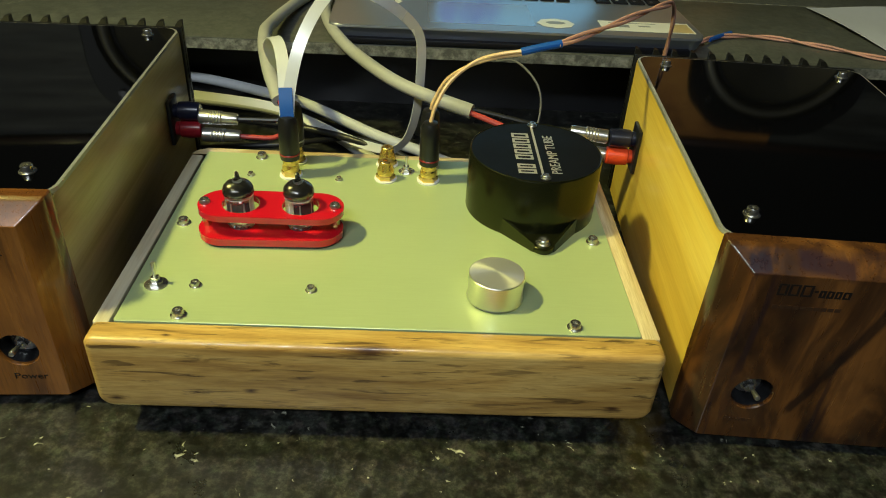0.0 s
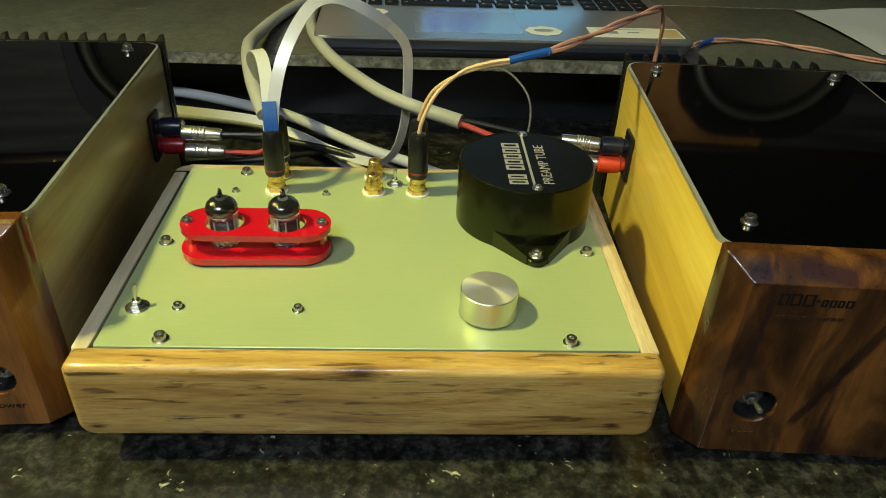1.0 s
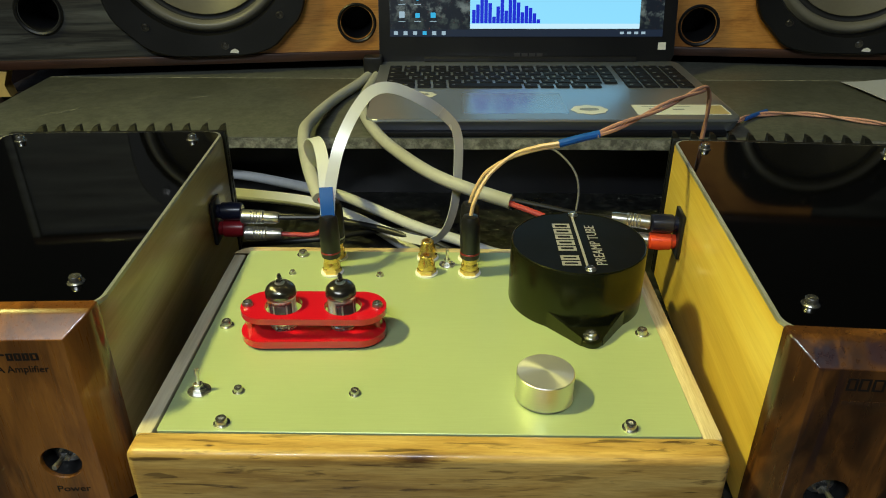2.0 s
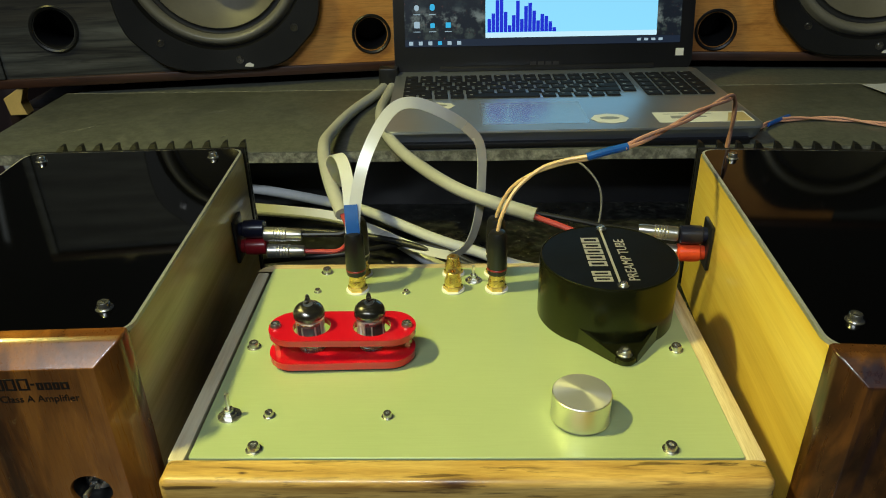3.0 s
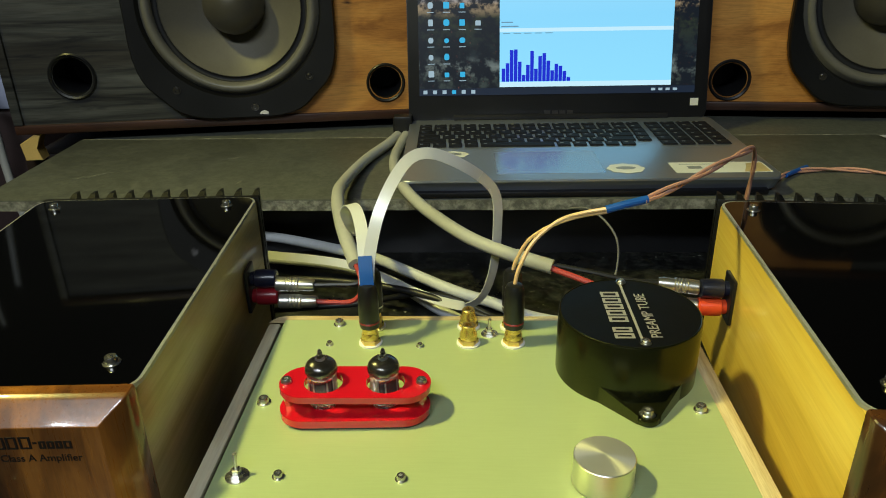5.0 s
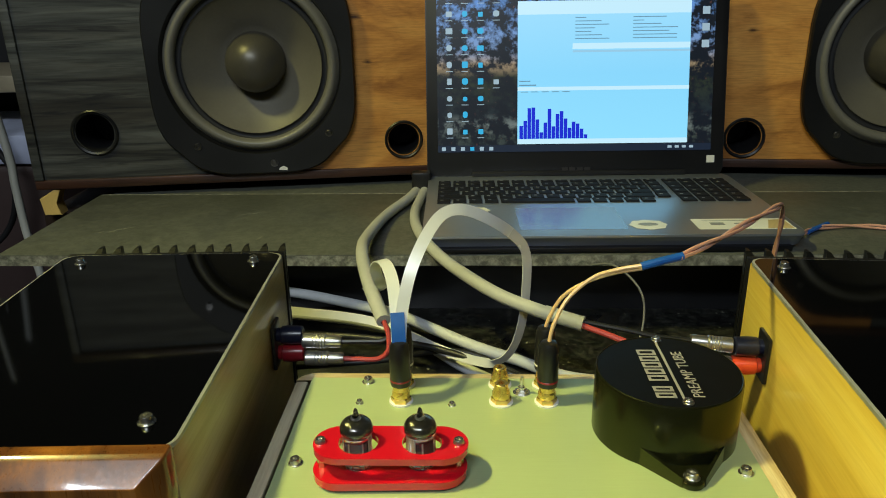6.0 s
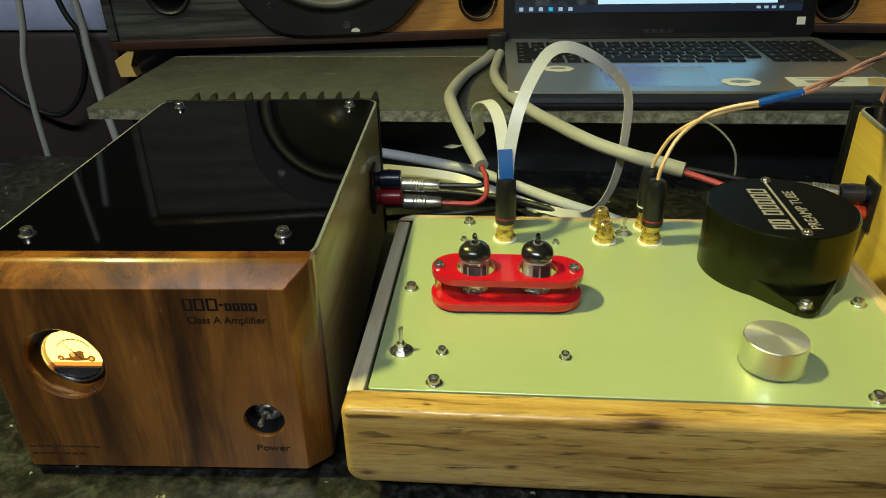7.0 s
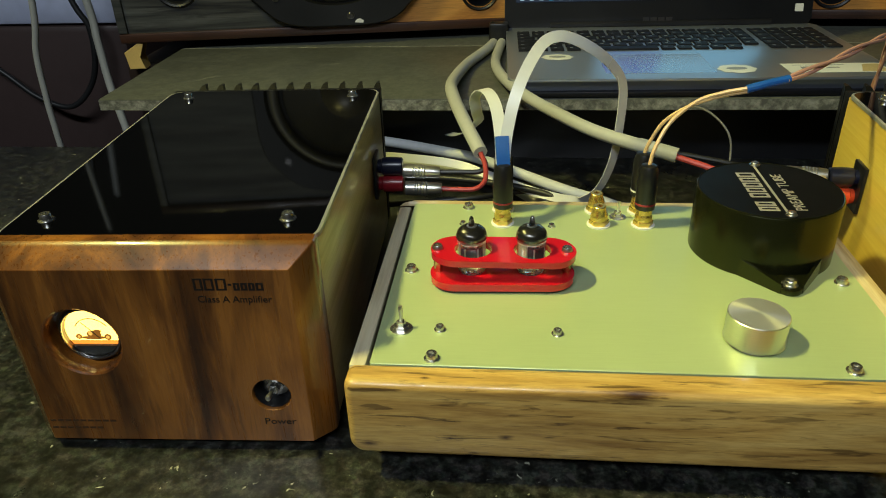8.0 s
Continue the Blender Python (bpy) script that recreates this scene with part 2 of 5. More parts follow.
BLACK_ASH = wood("black_ash_vinyl", (0.115, 0.120, 0.105), (0.062, 0.066, 0.058), (0.013, 0.014, 0.013), (0.006, 0.006, 0.006), "x", 0.5, 0.0, (4.0, 70.0), (9.0, 150.0), 0.95, seed=7.7, contrast=0.9)
CABINET_BROWN = wood("red_brown_veneer", (0.085, 0.034, 0.018), (0.060, 0.024, 0.013), (0.035, 0.014, 0.008), (0.02, 0.01, 0.006), "x", 0.4, 0.3, (5.0, 50.0), (20.0, 300.0), 0.3)
DARK_BOARD = wood("dark_brown_board", (0.050, 0.030, 0.020), (0.038, 0.022, 0.015), (0.024, 0.014, 0.010), (0.01, 0.006, 0.005), "x", 0.5, 0.1, (4.0, 40.0), (20.0, 300.0), 0.3)
PLATE = brushed("satin_green_gold_plate", (0.50, 0.60, 0.31), 0.36, (9.0, 500.0, 9.0), 0.20, 0.15)
RED = plain("red_acrylic", (0.60, 0.006, 0.018), 0.22, vary=0.08, scale=30, bump=0.02, coat=0.5)
BLACK_ACRYLIC = plain("black_acrylic", (0.0012, 0.0012, 0.0013), 0.045, vary=0.3, scale=20, bump=0.0, rough_vary=0.4)
EDGE_SILVER = plain("cut_acrylic_edge", (0.42, 0.42, 0.40), 0.35, 0.3, bump=0.2)
STEEL = plain("stainless_steel", (0.66, 0.65, 0.62), 0.28, 0.97, vary=0.15, scale=200, bump=0.03)
DARK_STEEL = plain("dark_steel", (0.20, 0.19, 0.18), 0.3, 1.0, bump=0.05)
NICKEL = plain("nickel_plate", (0.74, 0.73, 0.68), 0.32, 0.95, vary=0.12, scale=200, bump=0.03)
GOLD = plain("gold_plate", (0.86, 0.60, 0.18), 0.28, 0.9, vary=0.12, scale=150, bump=0.03)
BRASS = plain("brass", (0.72, 0.52, 0.20), 0.25, 1.0, vary=0.15, scale=150, bump=0.03)
ALU_SIDE = brushed("turned_aluminium", (0.84, 0.83, 0.80), 0.30, (6.0, 6.0, 400.0), 1.0, 0.08)
ALU_TOP, alu_tree, alu_shader = nodes_of("faced_aluminium")
alu_shader.inputs["Base Color"].default_value = (0.80, 0.80, 0.78, 1)
alu_shader.inputs["Metallic"].default_value, alu_shader.inputs["Roughness"].default_value, alu_shader.inputs["Anisotropic"].default_value = 0.74, 0.40, 0.80
alu_tangent = alu_tree.nodes.new("ShaderNodeTangent")
alu_tangent.direction_type, alu_tangent.axis = "RADIAL", "Z"
alu_tree.links.new(alu_tangent.outputs["Tangent"], alu_shader.inputs["Tangent"])
CAN = brushed("black_anodised_can", (0.034, 0.037, 0.015), 0.24, (3.0, 3.0, 260.0), 0.75, 0.12)
CAN_TOP = plain("matte_black_top", (0.004, 0.004, 0.004), 0.55, vary=0.2, bump=0.05)
SILVER_INK = plain("silver_ink", (0.60, 0.55, 0.48), 0.4, 0.4, vary=0.1, bump=0.0)
DARK_INK = plain("burnt_lettering", (0.006, 0.003, 0.002), 0.6, vary=0.2, bump=0.0)
BLACK_PLASTIC = plain("black_plastic", (0.012, 0.012, 0.013), 0.35, vary=0.2, bump=0.05)
NAVY_PLASTIC = plain("black_blue_plastic", (0.010, 0.012, 0.030), 0.3, vary=0.2, bump=0.05)
RED_PLASTIC = plain("dark_red_plastic", (0.28, 0.012, 0.02), 0.3, vary=0.15, bump=0.03)
ORANGE_PLASTIC = plain("orange_red_plastic", (0.75, 0.07, 0.02), 0.3, vary=0.1, bump=0.03)
RUBBER = plain("black_rubber", (0.012, 0.012, 0.012), 0.7, vary=0.2, bump=0.2)
FIN_BLACK = plain("black_anodised_fins", (0.010, 0.010, 0.010), 0.42, 0.3, vary=0.2, bump=0.1)
WHITE_PLASTIC = plain("white_washer", (0.80, 0.79, 0.74), 0.5, vary=0.06, bump=0.02)
GREY_SHEATH = plain("grey_cable_sheath", (0.42, 0.42, 0.38), 0.5, vary=0.12, scale=40, bump=0.08)
DARK_GREY_SHEATH = plain("dark_grey_wire", (0.16, 0.16, 0.15), 0.45, vary=0.12, scale=40, bump=0.05)
WHITE_CABLE = plain("white_cable", (0.60, 0.62, 0.63), 0.45, vary=0.12, scale=40, bump=0.05)
RIBBON = plain("silver_grey_ribbon", (0.76, 0.77, 0.77), 0.27, 0.2, vary=0.06, scale=30, bump=0.03)
BLUE_TAPE = plain("blue_tape", (0.012, 0.10, 0.42), 0.4, vary=0.15, scale=80, bump=0.1)
COPPER_WIRE = plain("pink_copper_wire", (0.72, 0.38, 0.27), 0.35, 0.15, vary=0.15, scale=80, bump=0.05)
AMBER_WIRE = plain("amber_wire", (0.80, 0.54, 0.26), 0.35, 0.1, vary=0.12, scale=80, bump=0.05)
RED_WIRE = plain("red_wire", (0.46, 0.06, 0.05), 0.4, vary=0.1, bump=0.03)
BLACK_WIRE = plain("black_wire", (0.018, 0.018, 0.018), 0.45, vary=0.2, bump=0.05)
LAPTOP_ALU = plain("silver_laptop_shell", (0.37, 0.40, 0.46), 0.32, 0.75, vary=0.05, scale=40, bump=0.03)
LAPTOP_DARK = plain("dark_laptop_bezel", (0.008, 0.008, 0.010), 0.42, vary=0.1, bump=0.08)
KEY_PRINT = plain("faded_key_print", (0.30, 0.31, 0.32), 0.6, vary=0.4, scale=90, bump=0.0)
KEY_BLACK = plain("black_keycap", (0.010, 0.010, 0.012), 0.62, vary=0.15, bump=0.05)
PAD = plain("blue_grey_touchpad", (0.30, 0.33, 0.40), 0.22, 0.6, vary=0.04, bump=0.02)
STICKER = plain("cream_sticker", (0.72, 0.71, 0.64), 0.5, vary=0.08, bump=0.02)
STICKER_TAN = plain("worn_tan_sticker", (0.55, 0.42, 0.20), 0.5, vary=0.3, bump=0.05)
STICKER_GREY = plain("faded_grey_print", (0.25, 0.26, 0.26), 0.5, vary=0.2, bump=0.0)
CONE = plain("grey_paper_cone", (0.150, 0.136, 0.098), 0.46, vary=0.15, scale=50, bump=0.12)
SURROUND = plain("rubber_surround", (0.17, 0.16, 0.125), 0.42, vary=0.15, scale=40, bump=0.06)
DOME = plain("dark_dust_cap", (0.10, 0.090, 0.066), 0.40, 0.3, vary=0.15, bump=0.05)
SPK_FRAME = plain("chipped_black_frame", (0.006, 0.006, 0.0065), 0.45, vary=0.3, scale=30, bump=0.15)
CHIP_WOOD = plain("raw_yellow_wood", (0.75, 0.50, 0.14), 0.6, vary=0.15, bump=0.1)
PAPER = plain("white_paper", (0.55, 0.57, 0.62), 0.6, vary=0.06, scale=10, bump=0.05)
GLOSS_BROWN = plain("dark_brown_gloss", (0.070, 0.046, 0.042), 0.35, vary=0.15, scale=10, bump=0.03)
PALE_BLUE = plain("pale_blue_plastic", (0.66, 0.71, 0.95), 0.5, vary=0.3, scale=6, bump=0.03)
BEIGE = plain("beige_board", (0.50, 0.42, 0.27), 0.6, vary=0.2, scale=20, bump=0.05)
WALL_PAINT = plain("dark_wall_paint", (0.012, 0.012, 0.013), 0.7, vary=0.08, scale=6, bump=0.1)
ROOM_PAINT = plain("dim_room_paint", (0.075, 0.07, 0.06), 0.8, vary=0.1, scale=5, bump=0.1)
FLOOR_TILE = plain("brown_floor", (0.10, 0.075, 0.055), 0.5, vary=0.2, scale=8, bump=0.05)
TUBE_GLASS = glass("tube_glass")
GETTER = plain("getter_mirror", (0.11, 0.105, 0.095), 0.14, 0.9, vary=0.4, scale=200, bump=0.0)
MICA = plain("white_mica", (0.75, 0.74, 0.70), 0.5, vary=0.1, bump=0.05)
ANODE = plain("grey_anode", (0.05, 0.047, 0.044), 0.4, 0.3, vary=0.2, bump=0.1)
DIAL_GLOW = glow("lit_dial", (1.0, 0.64, 0.12), 4.4)
DIAL_LOW = glow("lit_dial_lower", (1.0, 0.30, 0.03), 1.6)


# ---------------------------------------------------------------- mesh helpers
def part(name, bm, material, parent=None, label="", m=None, smooth=35):
    """One mesh object from a bmesh, under a thing or a part."""
    bmesh.ops.recalc_face_normals(bm, faces=bm.faces)
    me = bpy.data.meshes.new(name)
    bm.to_mesh(me)
    bm.free()
    if smooth:
        for p in me.polygons:
            p.use_smooth = True
        me.set_sharp_from_angle(angle=radians(smooth))
    me.materials.append(material)
    ob = new(name, me)
    if parent:
        ob.parent = parent
    if m is not None:
        ob.matrix_local = m
    if label:
        tagged(ob, label)
    return ob


def again(ob, m, parent=None):
    """Another piece on the same mesh."""
    o = new(ob.name.split(".")[0], ob.data)
    o.parent = parent or ob.parent
    o.matrix_local = m
    for k in ("label", "kind"):
        if k in ob:
            o[k] = ob[k]
    return o


def thing(name, label, category, m=None, group="", kind=""):
    e = new(name)
    e.empty_display_size = 0.02
    if m is not None:
        e.matrix_world = m
    return tagged(e, label, category, group, kind)


def box(x0, x1, y0, y1, z0, z1, bevel=0.0, seg=2, bm=None):
    bm = bm or bmesh.new()
    vs = bmesh.ops.create_cube(bm, size=1.0)["verts"]
    for v in vs:
        v.co = Vector((x0 + (v.co.x + 0.5) * (x1 - x0), y0 + (v.co.y + 0.5) * (y1 - y0), z0 + (v.co.z + 0.5) * (z1 - z0)))
    if bevel:
        es = list({e for v in vs for e in v.link_edges})
        bmesh.ops.bevel(bm, geom=es, offset=bevel, segments=seg, profile=0.5, affect="EDGES")
    return bm


def lathe(profile, n=32, bm=None, m=None):
    """A turned body from (radius, height) pairs round z; radius 0 closes an end."""
    bm = bm or bmesh.new()
    rings = []
    for r, z in profile:
        if r < 1e-7:
            rings.append([bm.verts.new((0, 0, z))])
        else:
            rings.append([bm.verts.new((r * math.cos(2 * math.pi * i / n), r * math.sin(2 * math.pi * i / n), z)) for i in range(n)])
    for a, b in zip(rings, rings[1:]):
        for i in range(n):
            j = (i + 1) % n
            if len(a) == 1 and len(b) == 1:
                continue
            if len(a) == 1:
                bm.faces.new((a[0], b[i], b[j]))
            elif len(b) == 1:
                bm.faces.new((a[i], a[j], b[0]))
            else:
                bm.faces.new((a[i], a[j], b[j], b[i]))
    if m is not None:
        bmesh.ops.transform(bm, matrix=m, verts=[v for r in rings for v in r])
    return bm


def prism(outline, z0, z1, bevel=0.0, seg=2, bm=None):
    """A plate from an outline in x and y, with rounded rims."""
    bm = bm or bmesh.new()
    low = [bm.verts.new((x, y, z0)) for x, y in outline]
    high = [bm.verts.new((x, y, z1)) for x, y in outline]
    n = len(outline)
    faces = [bm.faces.new(low[::-1]), bm.faces.new(high)]
    for i in range(n):
        j = (i + 1) % n
        bm.faces.new((low[i], low[j], high[j], high[i]))
    if bevel:
        es = [e for f in faces for e in f.edges]
        bmesh.ops.bevel(bm, geom=es, offset=bevel, segments=seg, profile=0.5, affect="EDGES")
    return bm


def rounded_rect(x0, x1, y0, y1, r, n=6):
    pts = []
    for cx, cy, a0 in ((x1 - r, y1 - r, 0), (x0 + r, y1 - r, 90), (x0 + r, y0 + r, 180), (x1 - r, y0 + r, 270)):
        for i in range(n + 1):
            a = radians(a0 + 90 * i / n)
            pts.append((cx + r * math.cos(a), cy + r * math.sin(a)))
    return pts


def smooth_line(points, steps=8):
    """Points of a smooth curve through a few guide points."""
    p = [Vector(q) for q in points]
    p = [2 * p[0] - p[1]] + p + [2 * p[-1] - p[-2]]
    out = []
    for i in range(1, len(p) - 2):
        for k in range(steps):
            u = k / steps
            a, b, c, d = p[i - 1], p[i], p[i + 1], p[i + 2]
            out.append(0.5 * ((2 * b) + (c - a) * u + (2 * a - 5 * b + 4 * c - d) * u * u + (3 * b - a - 3 * c + d) * u ** 3))
    out.append(p[-2])
    return out


def sweep(points, radius, n=10, flat=None, steps=8, bm=None):
    """A cable along guide points; flat=(width, thickness, across) makes a ribbon whose width lies along 'across'."""
    bm = bm or bmesh.new()
    line = smooth_line(points, steps)
    rings, side = [], None
    for i, q in enumerate(line):
        d = (line[min(i + 1, len(line) - 1)] - line[max(i - 1, 0)]).normalized()
        if flat:
            w = Vector(flat[2](i / (len(line) - 1), d) if callable(flat[2]) else flat[2])
            w = (w - d * w.dot(d)).normalized()
            u = d.cross(w)
            a, b = flat[0] / 2, flat[1] / 2
            offs = [w * a + u * b, w * -a + u * b, w * -a - u * b, w * a - u * b]
        else:
            if side is None:
                side = d.orthogonal().normalized()
            side = (side - d * side.dot(d)).normalized()
            u = d.cross(side)
            offs = [(side * math.cos(2 * math.pi * k / n) + u * math.sin(2 * math.pi * k / n)) * radius for k in range(n)]
        rings.append([bm.verts.new(q + o) for o in offs])
    for a, b in zip(rings, rings[1:]):
        k = len(a)
        for i in range(k):
            bm.faces.new((a[i], a[(i + 1) % k], b[(i + 1) % k], b[i]))
    bm.faces.new(rings[0][::-1])
    bm.faces.new(rings[-1])
    return bm


def ellipse(cx, cy, rx, ry, n=28):
    return [(cx + rx * math.cos(2 * math.pi * i / n), cy + ry * math.sin(2 * math.pi * i / n)) for i in range(n)]


def lettering(name, text, size, material, parent, m, label="", extrude=0.0002, squeeze=1.0):
    """Raised words in the built-in font, as a mesh."""
    c = bpy.data.curves.new(name, "FONT")
    c.body, c.size, c.extrude, c.resolution_u = text, size, extrude, 3
    tmp = bpy.data.objects.new("word", c)
    scene.collection.objects.link(tmp)
    me = bpy.data.meshes.new_from_object(tmp.evaluated_get(bpy.context.evaluated_depsgraph_get()))
    bpy.data.objects.remove(tmp)
    me.name = name
    me.materials.clear()
    me.materials.append(material)
    ob = new(name, me)
    ob.parent = parent
    ob.matrix_local = m @ Matrix.Diagonal((squeeze, 1, 1, 1))
    if label:
        tagged(ob, label)
    return ob


# ---------------------------------------------------------------- the room
def structure(name, bm, material, label, smooth=35):
    return tagged(part(name, bm, material, smooth=smooth), label, name.split("_")[0], kind="structure")


structure("floor", box(-2.4, 2.4, -2.4, 1.3, -0.80, -0.75), FLOOR_TILE, "dark brown floor under the worktop")
structure("ceiling", box(-2.4, 2.4, -2.4, 1.3, 2.50, 2.55), ROOM_PAINT, "plain dim painted ceiling of the room")
structure("wall_south", box(-2.4, 2.4, -2.46, -2.40, -0.75, 2.50), ROOM_PAINT, "plain dim painted wall of the room")
structure("wall_west", box(-2.46, -2.40, -2.40, 1.3, -0.75, 2.50), ROOM_PAINT, "plain dim painted side wall")
structure("wall_east", box(2.40, 2.46, -2.40, 1.3, -0.75, 2.50), ROOM_PAINT, "plain dim painted side wall")
structure("wall_north", box(-2.4, 2.4, 1.12, 1.18, -0.75, 2.50), WALL_PAINT, "dark painted wall behind the speakers")
DESK = -0.004
structure("countertop", box(-1.6, 1.6, -0.50, 0.525, DESK - 0.035, DESK, 0.003), GRANITE, "dark speckled polished granite worktop")
structure("base_cabinet", box(-1.58, 1.58, -0.44, 0.50, -0.75, DESK - 0.036), DARK_BOARD, "dark brown cabinet carrying the granite worktop")

lampbox = thing("hanging_lamp", "slim black work lamp hanging over the worktop", "lamp", Matrix.Translation(LAMP))
part("housing", box(-0.13, 0.13, -0.06, 0.06, 0.006, 0.035, 0.006), BLACK_PLASTIC, lampbox, m=look((0, 0, 0), Vector((0.0, 0.03, 0.05)) - Vector(LAMP)))
part("rod", sweep([(-0.015, 0, 0.022), (-0.02, 0, 0.40), (-0.02, 0, 0.939)], 0.005), DARK_STEEL, lampbox)

batten_lamp = thing("batten_lamp", "long white batten lamp hung from the ceiling", "lamp", Matrix.Translation(BATTEN_LAMP))
part("tray", box(-0.60, 0.60, -0.07, 0.07, 0.01, 0.04, 0.006), WHITE_PLASTIC, batten_lamp, m=look((0, 0, 0), Vector((0.0, 0.05, 0.05)) - Vector(BATTEN_LAMP)))
part("hanger", sweep([(-0.01, -0.02, 0.03), (-0.01, -0.02, 0.38), (-0.01, -0.02, 0.75)], 0.01), DARK_STEEL, batten_lamp)

# ---------------------------------------------------------------- raised slab with its shelf
slab = thing("stone_slab", "long grey slate slab raised above the worktop", "slab")
bm = box(-0.514, 1.30, 0.425, 0.648, 0.075, 0.087, 0.0012)
part("top", bm, SLABSTONE, slab)
bm = bmesh.new()
rng = random.Random(4)
cols = 60
rows_ = []
for i in range(cols + 1):
    x = -0.513 + 1.81 * i / cols
    rows_.append([bm.verts.new((x, 0.4247 - rng.uniform(0.0, 0.0016), z)) for z in (0.0755, 0.081, 0.0862)])
for a, b in zip(rows_, rows_[1:]):
    for k in range(2):
        bm.faces.new((a[k], b[k], b[k + 1], a[k + 1]))
part("rough_edge", bm, SLABEDGE, slab, "rough pale broken edge", smooth=20)
part("worn_edge", box(-0.512, 1.29, 0.6466, 0.6486, 0.0864, 0.0873, 0.0003), SLABEDGE, slab, "pale worn back edge")
for x, y, yaw, ln in ((-0.435, 0.492, 50, 0.030), (-0.428, 0.500, 46, 0.022), (-0.445, 0.488, 58, 0.016), (-0.30, 0.560, 20, 0.020), (-0.26, 0.47, 70, 0.014)):
    part("scratch", prism([(0, -0.0004), (ln * 0.4, -0.0011), (ln, 0.0), (ln * 0.5, 0.0010)], 0.0, 0.0001), SLABEDGE, slab, "pale scratch", m=pose(x, y, 0.08702, 0, 0, yaw), smooth=0)
part("support", box(-0.37, 1.28, 0.495, 0.52, DESK, 0.0745), BLACK_PLASTIC, slab, "black board under the slab")
tagged(part("support_block", box(-0.425, -0.395, 0.455, 0.49, DESK, 0.0745, 0.002), CHIP_WOOD, slab), "raw yellow wooden block")
shelf = thing("wooden_shelf", "dark brown board under the stone ledge", "shelf")
part("board", box(-0.60, 1.50, 0.672, 1.088, 0.040, 0.062, 0.002), DARK_BOARD, shelf)
part("front_lip", box(-0.60, 1.50, 0.654, 0.6715, 0.036, 0.062, 0.002), DARK_BOARD, shelf)
ledge = thing("stone_ledge", "dark grey stone ledge under the two loudspeakers", "ledge")
part("top", box(-0.505, 1.30, 0.6525, 1.085, 0.0622, 0.0842, 0.0015), SLABSTONE, ledge)
part("front_edge", box(-0.504, 1.29, 0.6502, 0.6523, 0.0640, 0.0838, 0.0004), SLABEDGE, ledge, "rough front edge")
wedge = thing("wood_wedge", "small raw yellow wooden chunk under the loudspeaker", "wedge", pose(-0.580, 0.660, 0.0622, 0, 0, 8))
bm = prism([(-0.010, 0.0), (0.011, 0.0), (0.006, 0.016), (0.014, 0.0325), (0.006, 0.0335), (-0.013, 0.022)], 0, 0.022, 0.0008, 1)
bmesh.ops.transform(bm, matrix=pose(0, 0, 0, 90, 0, 0), verts=bm.verts)
part("block", bm, CHIP_WOOD, wedge, smooth=0)


# ---------------------------------------------------------------- loudspeakers
def screw(parent, m, r=0.0032, h=0.0028, material=None, name="screw"):
    """A socket-head screw on a small washer, its hexagon recess open."""
    bm = lathe([(0, 0), (r * 1.35, 0), (r * 1.35, 0.0006), (r, 0.0007), (r, h * 0.80), (r * 0.86, h), (r * 0.46, h), (r * 0.40, h * 0.62), (0, h * 0.58)], 14)
    return part(name, bm, material or STEEL, parent, m=m, smooth=30)


def port_tube(name, r, parent, m):
    bm = lathe([(r * 0.80, -0.07), (r * 0.80, -0.004), (r * 0.86, 0.002), (r * 0.94, 0.0035), (r, 0.002), (r, -0.002)], 36)
    p = part(name, bm, BLACK_PLASTIC, parent, "black round bass port", m=m)
    part("back", lathe([(0, -0.07), (r * 0.80, -0.07)], 36), RUBBER, parent, m=m)
    return p


